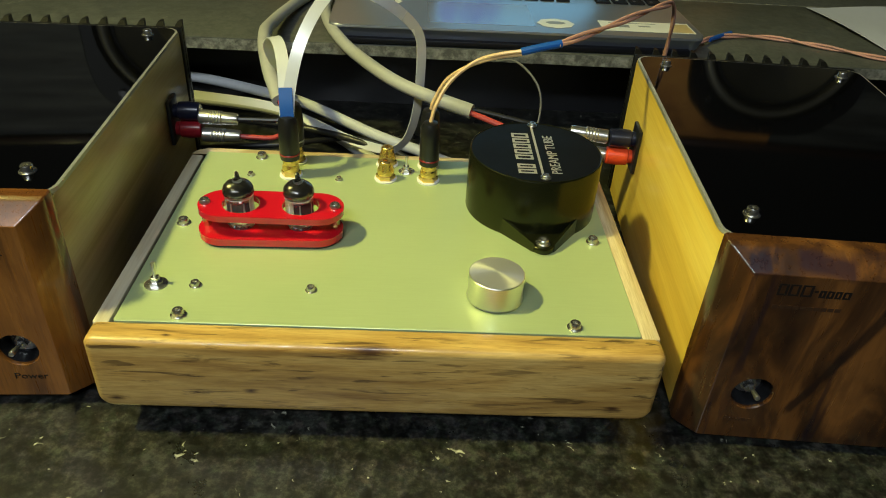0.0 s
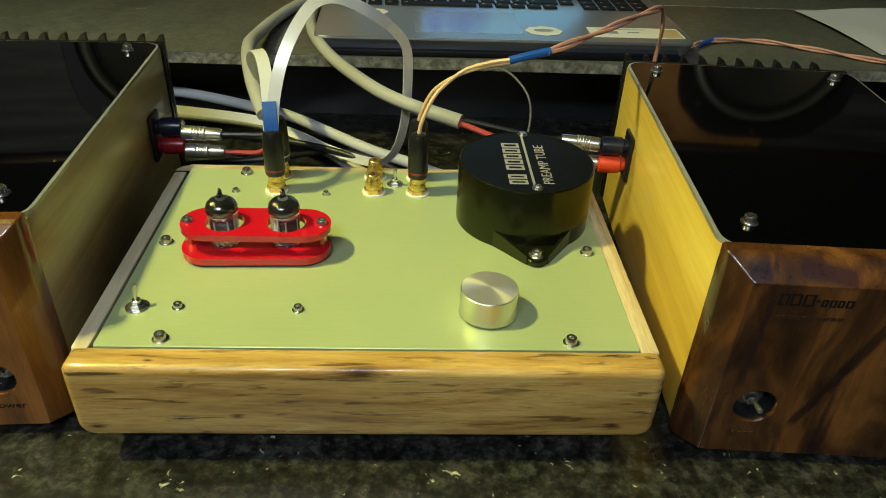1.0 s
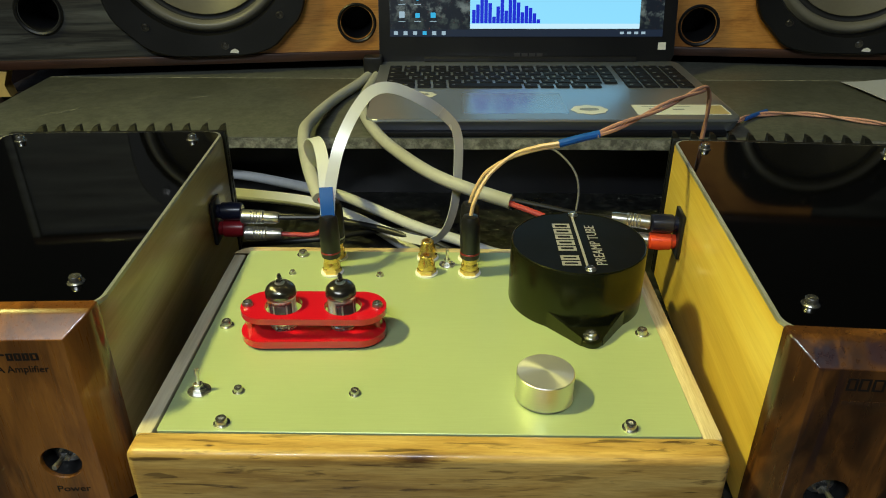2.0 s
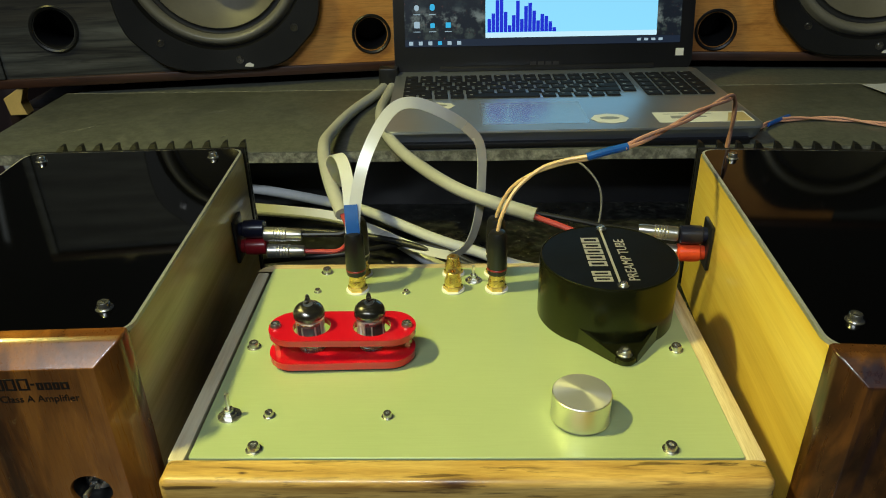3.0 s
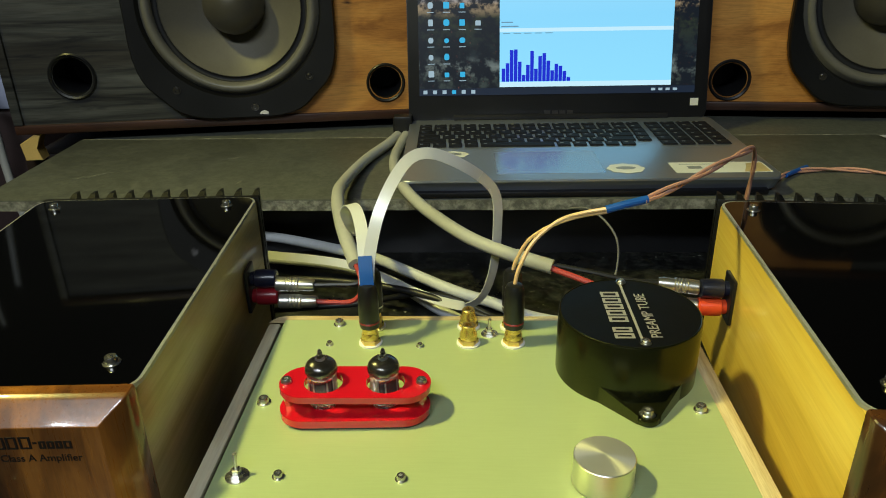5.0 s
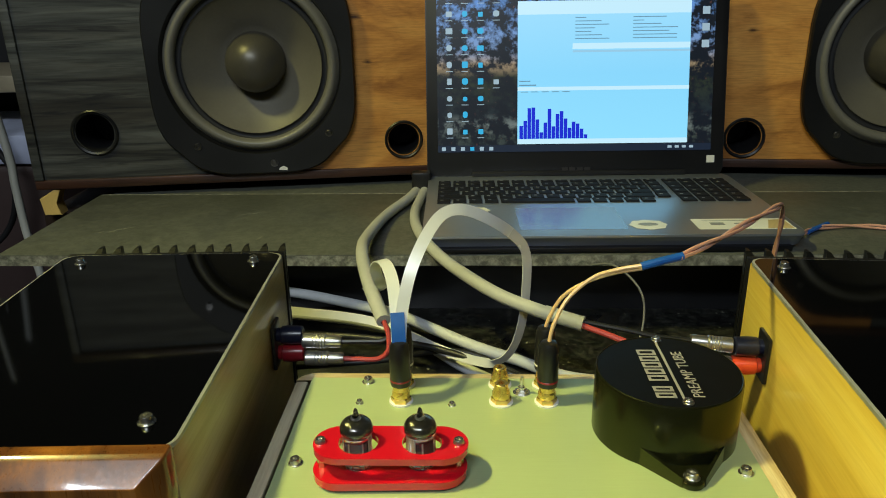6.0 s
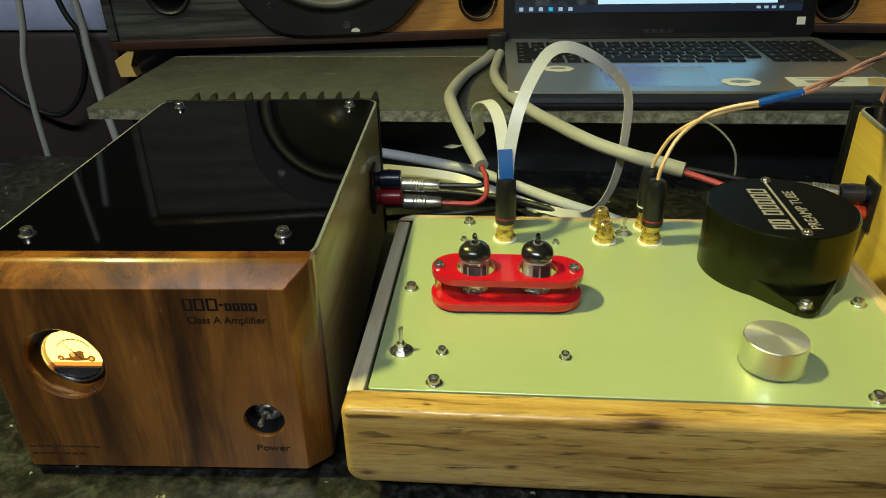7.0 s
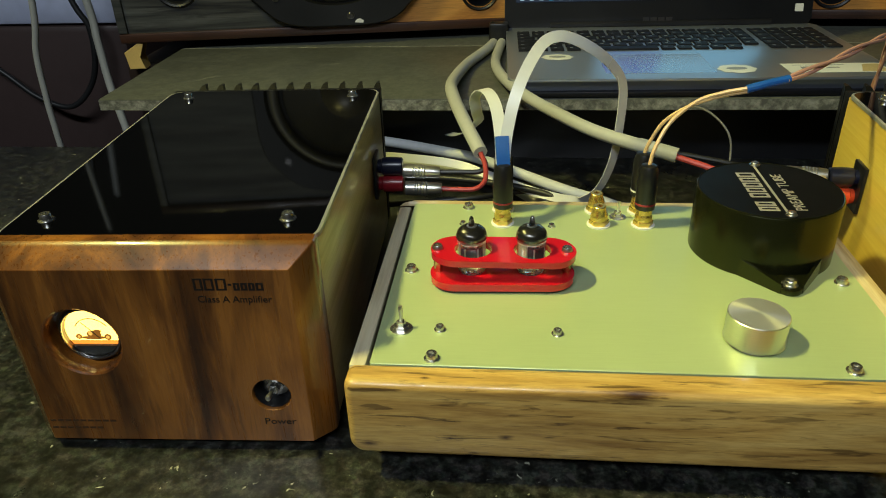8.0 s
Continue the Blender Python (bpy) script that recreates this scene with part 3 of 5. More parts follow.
def woofer(parent, cx, cz, rw):
    """Frame, surround, cone and dust cap of a large driver, facing -y in its box."""
    face = Matrix.Translation((cx, 0, cz)) @ pose(0, 0, 0, 90, 0, 0)
    h, w, c = 0.138, 0.127, 0.057
    oct_ = [(w, -h + c), (w, h - c), (w - c, h), (-w + c, h), (-w, h - c), (-w, -h + c), (-w + c, -h), (w - c, -h)]
    n = 64
    ring = [(rw * 1.06 * math.cos(2 * math.pi * i / n), rw * 1.06 * math.sin(2 * math.pi * i / n)) for i in range(n)]
    bm = bmesh.new()
    outer = []
    for i in range(8):
        (x0, y0), (x1, y1) = oct_[i], oct_[(i + 1) % 8]
        for k in range(8):
            u = k / 8
            outer.append((x0 + (x1 - x0) * u, y0 + (y1 - y0) * u))
    outer = [(sum(outer[(i + k) % n][0] for k in range(-2, 3)) / 5, sum(outer[(i + k) % n][1] for k in range(-2, 3)) / 5) for i in range(n)]
    shift = min(range(n), key=lambda s: (ring[s][0] - outer[0][0]) ** 2 + (ring[s][1] - outer[0][1]) ** 2)
    ring = ring[shift:] + ring[:shift]
    ov = [bm.verts.new((x * 0.985, y * 0.985, 0.010)) for x, y in outer]
    om = [bm.verts.new((x, y, 0.007)) for x, y in outer]
    ob_ = [bm.verts.new((x, y, 0.0005)) for x, y in outer]
    iv = [bm.verts.new((x, y, 0.008)) for x, y in ring]
    ib = [bm.verts.new((x * 0.97, y * 0.97, -0.004)) for x, y in ring]
    for i in range(n):
        j = (i + 1) % n
        for a, b in ((ob_, om), (om, ov), (ov, iv), (iv, ib)):
            bm.faces.new((a[i], a[j], b[j], b[i]))
    part("driver_frame", bm, SPK_FRAME, parent, "chipped black octagonal driver frame", m=face, smooth=30)
    s = rw
    part("surround", lathe([(s * 1.04, -0.003), (s * 1.0, 0.003), (s * 0.985, 0.005), (s * 0.955, 0.0065), (s * 0.925, 0.0055), (s * 0.900, 0.001), (s * 0.893, -0.003)], 64), SURROUND, parent, "grey rubber surround", m=face, smooth=60)
    part("groove", lathe([(s * 0.895, -0.003), (s * 0.880, -0.0055), (s * 0.855, -0.0060), (s * 0.835, -0.0050), (s * 0.82, -0.003)], 64), RUBBER, parent, "black groove inside the surround", m=face, smooth=60)
    part("cone", lathe([(s * 0.825, -0.003), (s * 0.80, -0.006), (s * 0.62, -0.021), (s * 0.45, -0.033), (s * 0.36, -0.040), (0.0, -0.046)], 64), CONE, parent, "grey paper cone", m=face, smooth=60)
    d = s * 0.37
    part("dust_cap", lathe([(d, -0.040), (d * 0.985, -0.030), (d * 0.92, -0.016), (d * 0.78, -0.004), (d * 0.55, 0.005), (d * 0.28, 0.010), (0, 0.0115)], 48), DOME, parent, "dark rounded dust cap", m=face, smooth=60)
    for a in (-128, -82, -44, 44, 136, 90):
        q = face @ Matrix.Translation((0.118 * math.cos(radians(a)) * 1.06, 0.118 * math.sin(radians(a)) * 1.06, 0.0095))
        screw(parent, q, 0.0038, 0.002, DARK_STEEL)
    chip = prism([(-0.006, -0.002), (0.005, -0.003), (0.006, 0.0), (0.001, 0.003), (-0.004, 0.001)], 0, 0.0004)
    part("paint_chip", chip, WHITE_PLASTIC, parent, m=face @ Matrix.Translation((0.028, -0.131, 0.0098)))


def loudspeaker(m, length, height, split, ports, wx, wz, label, rw=0.105, ash_left=True):
    """A speaker lying on its side: open-fronted cabinet, one or two baffle boards, woofer and bass ports."""
    s = thing("loudspeaker", label, "speaker", m, "loudspeakers behind the laptop")
    t, d = 0.012, 0.30
    part("bottom_board", box(0, length, 0, d, 0, t, 0.002), CABINET_BROWN, s)
    part("top_board", box(0, length, 0, d, height - t, height, 0.002), CABINET_BROWN, s)
    part("end_board", box(0, t, 0, d, t, height - t, 0.002), BLACK_ASH if ash_left else CABINET_BROWN, s)
    part("end_board", box(length - t, length, 0, d, t, height - t, 0.002), CABINET_BROWN if ash_left else BLACK_ASH, s)
    part("back_board", box(t, length - t, d - 0.01, d - 0.002, t, height - t), CABINET_BROWN, s)
    hole = rw * 1.02
    zs, ze = t, height - t
    arc = math.acos((split - wx) / hole)
    left = [(split, zs)] + [(wx + hole * math.cos(a), wz + hole * math.sin(a)) for a in [-arc - (2 * math.pi - 2 * arc) * i / 40 for i in range(41)]] + [(split, ze), (t, ze), (t, zs)]
    right = [(split + 0.0005, ze)] + [(wx + hole * math.cos(a), wz + hole * math.sin(a)) for a in [arc - 2 * arc * i / 24 for i in range(25)]] + [(split + 0.0005, zs), (length - t, zs), (length - t, ze)]
    looks = [(BLACK_ASH, "black ash grained baffle"), (BAFFLE_WOOD, "orange wood veneer baffle")]
    boards = [(left, *looks[0 if ash_left else 1]), (right, *looks[1 if ash_left else 0])]
    for outline, mt, lb in boards:
        bm = bmesh.new()
        rim = [bm.verts.new((x, 0.004, z)) for x, z in outline]
        edges = [bm.edges.new((rim[i], rim[(i + 1) % len(rim)])) for i in range(len(rim))]
        x0, x1 = min(p[0] for p in outline), max(p[0] for p in outline)
        for hx, hz, hr in [(px, pz, pr * 0.82) for px, pz, pr in ports] :
            if x0 < hx - hr and hx + hr < x1:
                lp = [bm.verts.new((hx + hr * math.cos(2 * math.pi * i / 36), 0.004, hz + hr * math.sin(2 * math.pi * i / 36))) for i in range(36)]
                edges += [bm.edges.new((lp[i], lp[(i + 1) % 36])) for i in range(36)]
        bmesh.ops.triangle_fill(bm, use_beauty=True, edges=edges)
        ext = bmesh.ops.extrude_face_region(bm, geom=list(bm.faces))
        for v in [g for g in ext["geom"] if isinstance(g, bmesh.types.BMVert)]:
            v.co.y += 0.016
        part("baffle", bm, mt, s, lb, smooth=0)
    for px, pz, pr in ports:
        port_tube("bass_port", pr, s, Matrix.Translation((px, 0.0045, pz)) @ pose(0, 0, 0, 90, 0, 0))
    woofer(s, wx, wz, rw)
    for x in (0.13, length - 0.05):
        for y in (0.05, d - 0.05):
            part("foot", lathe([(0, -0.0125), (0.012, -0.0125), (0.014, 0.0), (0, 0.0)], 16), RUBBER, s, m=Matrix.Translation((x, y, 0)))
    return s


loudspeaker(pose(-0.590, 0.634, 0.0967, 0, 0, 8.4), 0.528, 0.315, 0.335, [(0.0835, 0.071, 0.029), (0.4750, 0.048, 0.0255)], 0.2875, 0.150,
            "loudspeaker lying on its side, black ash and orange wood baffle")
loudspeaker(pose(0.272, 0.7390, 0.0967, 0, 0, -4.6), 0.52, 0.315, 0.275, [(0.0655, 0.0405, 0.0275)], 0.255, 0.147,
            "loudspeaker lying on its side, orange wood and black ash baffle", 0.110, False)

# ---------------------------------------------------------------- laptop
LAP = pose(-0.0800, 0.4190, 0.0872, 0, 0, 1.2)
laptop = thing("laptop", "open silver laptop with black keyboard and lit screen", "laptop", LAP)
W, D, TOP = 0.376, 0.238, 0.0205
bm = prism(rounded_rect(0, W, 0, D, 0.012), 0.004, TOP, 0.0025, 3)
for v in bm.verts:
    if v.co.z < 0.009:
        v.co.y += 0.010 * (1 - v.co.y / D)
base = part("base", bm, LAPTOP_ALU, laptop, "silver base with rounded front edge")
part("front_lip", box(0.012, W - 0.012, 0.004, 0.012, 0.001, 0.0065, 0.001), LAPTOP_DARK, laptop)
for x in (0.03, W - 0.03):
    for y in (0.03, D - 0.03):
        part("rubber_foot", box(x - 0.012, x + 0.012, y - 0.004, y + 0.004, 0.0, 0.0045), RUBBER, laptop)
rows_k = [(0.0990, 0.0095), (0.0820, 0.0154), (0.0650, 0.0154), (0.0480, 0.0154), (0.0310, 0.0154), (0.0140, 0.0154)]
keys = {}
legend = bmesh.new()
for r, (ky, kh) in enumerate(rows_k):
    x = 0.0125
    widths = [0.0166] * 15
    if r == 2: widths = [0.022] + [0.0166] * 12 + [0.0115, 0.0166]
    if r == 3: widths = [0.027] + [0.0166] * 11 + [0.024, 0.0166]
    if r == 4: widths = [0.034] + [0.0166] * 10 + [0.034, 0.0166]
    if r == 5: widths = [0.0166, 0.0166, 0.0166, 0.0166, 0.084, 0.0166, 0.0166, 0.0166, 0.0166, 0.0166]
    widths = widths + [0.0] + [0.0182] * 4
    for kw in widths:
        if kw == 0.0:
            x = 0.2865
            continue
        if kw + x > 0.2845 and x < 0.2845:
            kw = 0.2835 - x
            if kw < 0.006:
                continue
        kw, kh_ = kw - 0.0016, kh - 0.0010
        k = (round(kw, 4), kh)
        legend = box(x + 0.004, x + min(0.0075, kw - 0.003), 0.0975 + ky + kh * 0.45, 0.0975 + ky + kh * 0.45 + 0.0022, TOP + 0.0020, TOP + 0.0021, bm=legend)
        at = Matrix.Translation((x + 0.0005, 0.0975 + ky, TOP + 0.0003))
        if k not in keys:
            bm = box(0, kw, 0, kh_, 0, 0.0016)
            for v in bm.verts:
                if v.co.z > 0.001:
                    v.co.x += 0.0006 if v.co.x < kw / 2 else -0.0006
                    v.co.y += 0.0006 if v.co.y < kh_ / 2 else -0.0006
            keys[k] = part("key", bm, KEY_BLACK, base, m=at, smooth=0)
        else:
            again(keys[k], at, base)
        x += kw + 0.0030
tagged(part("key_print", legend, KEY_PRINT, base, smooth=0), kind="stuff")
part("touchpad", prism(rounded_rect(0.098, 0.206, 0.018, 0.092, 0.002), TOP - 0.0003, TOP + 0.00025), PAD, laptop, "smooth blue-grey touchpad")


def sticker(x, y, rx, ry, kind):
    s = thing("sticker", "cream shield-shaped sticker on the laptop palm rest" if kind else "white and tan worn label on the laptop palm rest", "sticker", LAP @ Matrix.Translation((x, y, TOP + 0.0004)))
    if kind:
        n = 40
        out = [(rx * (1 + 0.05 * math.cos(8 * a)) * math.cos(a), ry * (1 + 0.05 * math.cos(8 * a)) * math.sin(a)) for a in [2 * math.pi * i / n for i in range(n)]]
        part("sheet", prism(out, 0, 0.0002), STICKER, s)
        part("print", prism(ellipse(0, 0.001, rx * 0.55, ry * 0.30), 0.0003, 0.00045), STICKER_GREY, s)
    else:
        part("sheet", prism(rounded_rect(-rx, rx, -ry, ry, 0.001), 0, 0.0002), STICKER, s)
        part("worn_patch", prism([(0.020, -ry * 0.9), (rx * 0.96, -ry * 0.9), (rx * 0.96, ry * 0.8), (0.030, ry * 0.7), (0.026, 0.0)], 0.0003, 0.00042), STICKER_TAN, s)
        part("print", box(-0.032, -0.018, -0.004, 0.004, 0.0003, 0.00042), STICKER_GREY, s)
        part("print", box(-0.008, 0.004, -0.001, 0.002, 0.0003, 0.00042), STICKER_GREY, s)
        part("print", box(-0.038, 0.012, 0.0095, 0.0105, 0.0003, 0.00042), STICKER_GREY, s)


sticker(0.054, 0.084, 0.0165, 0.0120, True)
sticker(0.228, 0.030, 0.0185, 0.0150, True)
sticker(0.322, 0.030, 0.0475, 0.0165, False)

LID = pose(0, D - 0.006, TOP - 0.002, -12, 0, 0)
lid = part("lid", prism(rounded_rect(-0.002, W - 0.004, 0.0, 0.250, 0.010), -0.006, 0.0, 0.001, 2), LAPTOP_DARK, laptop, "dark screen lid", m=LID @ pose(0, 0, 0, 90, 0, 0))
part("hinge", sweep([(0.055, D - 0.004, TOP + 0.002), (W / 2, D - 0.004, TOP + 0.002), (W - 0.052, D - 0.004, TOP + 0.002)], 0.0045), LAPTOP_DARK, laptop)
# lid face: local x to the right, y up, z towards the viewer
FACE = LID @ pose(0, 0, 0, 90, 0, 0)


RAISED = Matrix.Translation((-0.0005, 0.0080, 0))


def screen_piece(name, x0, x1, y0, y1, lift, material, label=""):
    return part(name, box(x0, x1, y0, y1, 0.0002, lift), material, lid, label, m=RAISED, smooth=0)


def wallpaper():
    """The lit desktop picture: dusk sky with red blossom over dark trees and pale grass."""
    m, t, b = nodes_of("desktop_picture")
    v = coords(t)
    sep = t.nodes.new("ShaderNodeSeparateXYZ")
    t.links.new(v, sep.inputs[0])
    n = node(t, "ShaderNodeTexNoise", Scale=45.0, Detail=6.0, Roughness=0.7)
    n2 = node(t, "ShaderNodeTexNoise", Scale=190.0, Detail=5.0, Roughness=0.75)
    t.links.new(v, n.inputs["Vector"])
    t.links.new(v, n2.inputs["Vector"])
    rangey = t.nodes.new("ShaderNodeMapRange")
    rangey.inputs["From Min"].default_value, rangey.inputs["From Max"].default_value = 0.026, 0.220
    t.links.new(sep.outputs["Y"], rangey.inputs["Value"])
    rows = ramp(t, rangey.outputs["Result"], [(0.0, (0.02, 0.03, 0.04)), (0.08, (0.05, 0.07, 0.06)), (0.17, (0.16, 0.20, 0.19)), (0.24, (0.012, 0.022, 0.03)), (0.47, (0.025, 0.035, 0.02)), (0.55, (0.40, 0.30, 0.18)), (0.64, (0.22, 0.36, 0.62)), (1.0, (0.10, 0.30, 0.75))])
    tree = ramp(t, n.outputs["Fac"], [(0.48, (0, 0, 0)), (0.60, (1, 1, 1))])
    c = mixed(t, tree, (0.004, 0.008, 0.016), rows)
    red = ramp(t, n2.outputs["Fac"], [(0.62, (0, 0, 0)), (0.72, (0.30, 0.30, 0.30))])
    c = mixed(t, red, c, (0.55, 0.20, 0.14))
    t.links.new(c, b.inputs["Emission Color"])
    b.inputs["Emission Strength"].default_value = 0.85
    b.inputs["Base Color"].default_value = (0.01, 0.01, 0.01, 1)
    b.inputs["Roughness"].default_value = 0.3
    return m


def lit_window():
    m, t, b = nodes_of("lit_window")
    v = coords(t)
    sep = t.nodes.new("ShaderNodeSeparateXYZ")
    t.links.new(v, sep.inputs[0])
    f = t.nodes.new("ShaderNodeMapRange")
    f.inputs["From Min"].default_value, f.inputs["From Max"].default_value = 0.02, 0.22
    t.links.new(sep.outputs["Y"], f.inputs["Value"])
    t.links.new(ramp(t, f.outputs["Result"], [(0.0, (0.27, 0.74, 1.0)), (0.5, (0.24, 0.67, 0.97)), (1.0, (0.34, 0.72, 0.97))]), b.inputs["Emission Color"])
    b.inputs["Emission Strength"].default_value = 1.0
    b.inputs["Base Color"].default_value = (0.01, 0.01, 0.01, 1)
    return m


WIN = lit_window()
WIN_PALE = glow("lit_window_bar", (0.55, 0.84, 0.98), 1.0)
WIN_GREY = glow("lit_text_row", (0.16, 0.34, 0.50), 0.8)
BAR_BLUE = glow("lit_blue_bar", (0.005, 0.02, 0.62), 1.0)
BAR_SHADE = glow("lit_pale_bar", (0.30, 0.58, 0.78), 1.0)
ICON_CYAN = glow("lit_cyan_icon", (0.03, 0.42, 0.72), 1.0)
ICON_WHITE = glow("lit_white_icon", (0.40, 0.56, 0.66), 0.8)
TASKBAR = glow("lit_taskbar", (0.008, 0.016, 0.035), 1.0)

SX0, SX1, SY0, SY1 = 0.0125, 0.356, 0.0245, 0.217
for m_ in (KEY_BLACK, CAN_TOP):
    m_.node_tree.nodes["Principled BSDF"].inputs["Specular IOR Level"].default_value = 0.15
display = screen_piece("display", SX0, SX1, SY0, SY1, 0.0006, wallpaper(), "lit screen with a desktop picture")
screen_piece("taskbar", SX0, SX1, SY0, SY0 + 0.0085, 0.0009, TASKBAR)
screen_piece("player_window", 0.113, 0.326, 0.034, 0.208, 0.0010, WIN, "pale blue lit program window")
rows_win = [(0.113, 0.326, 0.034, 0.040, WIN_PALE), (0.113, 0.326, 0.100, 0.1045, WIN_PALE), (0.181, 0.326, 0.150, 0.157, WIN_PALE), (0.113, 0.326, 0.192, 0.208, WIN_PALE),
            (0.181, 0.326, 0.146, 0.1485, BAR_SHADE)]
for x0, x1, y0, y1, mt in rows_win:
    screen_piece("window_strip", x0, x1, y0, y1, 0.0013, mt)
bm = bmesh.new()
for i in range(7):
    y = 0.162 + 0.0042 * i
    box(0.184, 0.184 + rng.uniform(0.012, 0.05), y, y + 0.0010, 0.0013, 0.0015, bm=bm)
    box(0.255, 0.255 + rng.uniform(0.012, 0.06), y, y + 0.0010, 0.0013, 0.0015, bm=bm)
box(0.115, 0.129, 0.111, 0.1122, 0.0011, 0.0014, bm=bm)
box(0.115, 0.136, 0.106, 0.1074, 0.0011, 0.0014, bm=bm)
for i in range(5):
    box(0.117 + 0.013 * i, 0.126 + 0.013 * i, 0.098, 0.0989, 0.0011, 0.0014, bm=bm)
tagged(part("text_block", bm, WIN_GREY, lid, m=RAISED, smooth=0), kind="stuff")
heights = [0.4, 0.56, 0.95, 0.97, 0.6, 0.2, 0.5, 0.92, 0.38, 0.76, 0.85, 0.62, 0.33, 0.52, 0.46, 0.3, 0.12]
for i, hgt in enumerate(heights):
    x = 0.1155 + 0.00505 * i
    bm = box(x, x + 0.0044, 0.0405, 0.0405 + 0.040 * hgt, 0.0011, 0.0016)
    part("spectrum_bar", bm, BAR_BLUE, lid, m=RAISED, smooth=0)
bm, bm2 = bmesh.new(), bmesh.new()
for r in range(9):
    for c in range(4):
        if c == 3 and r not in (3, 7, 8) or c == 2 and r in (1,):
            continue
        x, y = 0.023 + 0.0195 * c, 0.046 + 0.0205 * r
        target = bm if (r * 3 + c) % 3 else bm2
        iw, ih = rng.uniform(0.0055, 0.0085), rng.uniform(0.0055, 0.0080)
        prism(rounded_rect(x + 0.0048 - iw / 2, x + 0.0048 + iw / 2, y + 0.001, y + 0.001 + ih, rng.choice((0.0008, 0.0026)), 3), 0.0007, 0.0010, bm=target)
        box(x + 0.0005, x + 0.0090, y - 0.0038, y - 0.0030, 0.0007, 0.0010, bm=bm2)
for r in range(4):
    box(0.340, 0.349, 0.150 + 0.02 * r, 0.159 + 0.02 * r, 0.0007, 0.0010, bm=bm2)
for i in range(6):
    box(SX0 + 0.005 + 0.012 * i, SX0 + 0.010 + 0.012 * i, SY0 + 0.002, SY0 + 0.0065, 0.0010, 0.0012, bm=bm2 if i != 3 else bm)
for i in range(4):
    box(0.302 + 0.009 * i, 0.307 + 0.009 * i, SY0 + 0.003, SY0 + 0.006, 0.0010, 0.0012, bm=bm2)
tagged(part("icon_grid", bm, ICON_CYAN, lid, m=RAISED, smooth=0), kind="stuff")
tagged(part("icon_label_grid", bm2, ICON_WHITE, lid, m=RAISED, smooth=0), kind="stuff")
bm = bmesh.new()
for i in range(4):
    box(0.169 + 0.0095 * i, 0.1765 + 0.0095 * i, 0.0065, 0.0125, 0.0002, 0.0006, bm=bm)
part("maker_mark", bm, DARK_STEEL, lid, "grey maker's mark as plain blocks")
part("spec_label", box(0.351, 0.361, 0.0165, 0.0255, 0.0002, 0.0005), STICKER, lid, "small white label")

# ---------------------------------------------------------------- the valve preamplifier
X0, X1, Y0, Y1, ZB, ZT = -0.1615, 0.1525, 0.004, 0.2285, 0.0155, 0.0660
preamp = thing("valve_preamplifier", "pale wooden preamplifier with a pale green metal top plate", "preamplifier")
# front board: rounded ends and edges, with a little wander along the worn top edge
bm = bmesh.new()
loops, EASE = [], 0.0046
for k in range(7):
    turn = radians(15 * k)
    inset, y = (EASE * (1 - math.sin(turn)), EASE * (1 - math.cos(turn)))
    loop = []
    for cx, cz, a0, rr in ((X1 - 0.0060, ZT - 0.0050, 0, 0.0050), (X0 + 0.0060, ZT - 0.0050, 90, 0.0050), (X0 + 0.0095, ZB + 0.0090, 180, 0.0090), (X1 - 0.0095, ZB + 0.0090, 270, 0.0090)):
        loop += [bm.verts.new((cx + (rr - inset) * math.cos(radians(a0 + 15 * q)) * (1.2 if rr < 0.006 else 1.055), Y0 + y, cz + (rr - inset) * math.sin(radians(a0 + 15 * q)))) for q in range(7)]
    loops.append(loop)
loops.append([bm.verts.new((v.co.x, Y0 + 0.0149, v.co.z)) for v in loops[-1]])
for a, b in zip(loops, loops[1:]):
    for k in range(28):
        bm.faces.new((a[k], b[k], b[(k + 1) % 28], a[(k + 1) % 28]))
bm.faces.new(loops[0])
bm.faces.new(loops[-1][::-1])
bmesh.ops.recalc_face_normals(bm, faces=bm.faces)
part("front_board", bm, PINE_BOX, preamp, "streaked pine front board with a knot")
sb = part("side_board", box(X0 + 0.0005, X0 + 0.0100, Y0 + 0.0150, Y1 - 0.0110, ZB + 0.001, ZT, 0.0018), SHADED_RIM, preamp, "narrow pine side board with shade put into its colour")
part("side_board", box(X1 - 0.0115, X1 - 0.0005, Y0 + 0.0150, Y1 - 0.0110, ZB + 0.001, ZT, 0.0018), PINE_RIM, preamp)
bm = prism(rounded_rect(X0 + 0.0005, X1 - 0.0005, Y1 - 0.0240, Y1, 0.010, 6), ZB + 0.001, ZT, 0.0015, 2)
bmesh.ops.bisect_plane(bm, geom=list(bm.verts) + list(bm.edges) + list(bm.faces), plane_co=(0, Y1 - 0.0105, 0), plane_no=(0, 1, 0), clear_inner=True)
part("back_board", bm, PINE_BACK, preamp)
part("bottom_board", box(X0 + 0.012, X1 - 0.012, Y0 + 0.015, Y1 - 0.012, ZB + 0.002, ZB + 0.006), DARK_BOARD, preamp)
PX0, PX1, PY0, PY1 = -0.1495, 0.1410, 0.0200, 0.2215
bm = prism(rounded_rect(PX0, PX1, PY0, PY1, 0.0015, 3), ZT - 0.0016, ZT + 0.0006, 0.0003, 1)
part("top_plate", bm, PLATE, preamp, "satin pale green metal top plate")
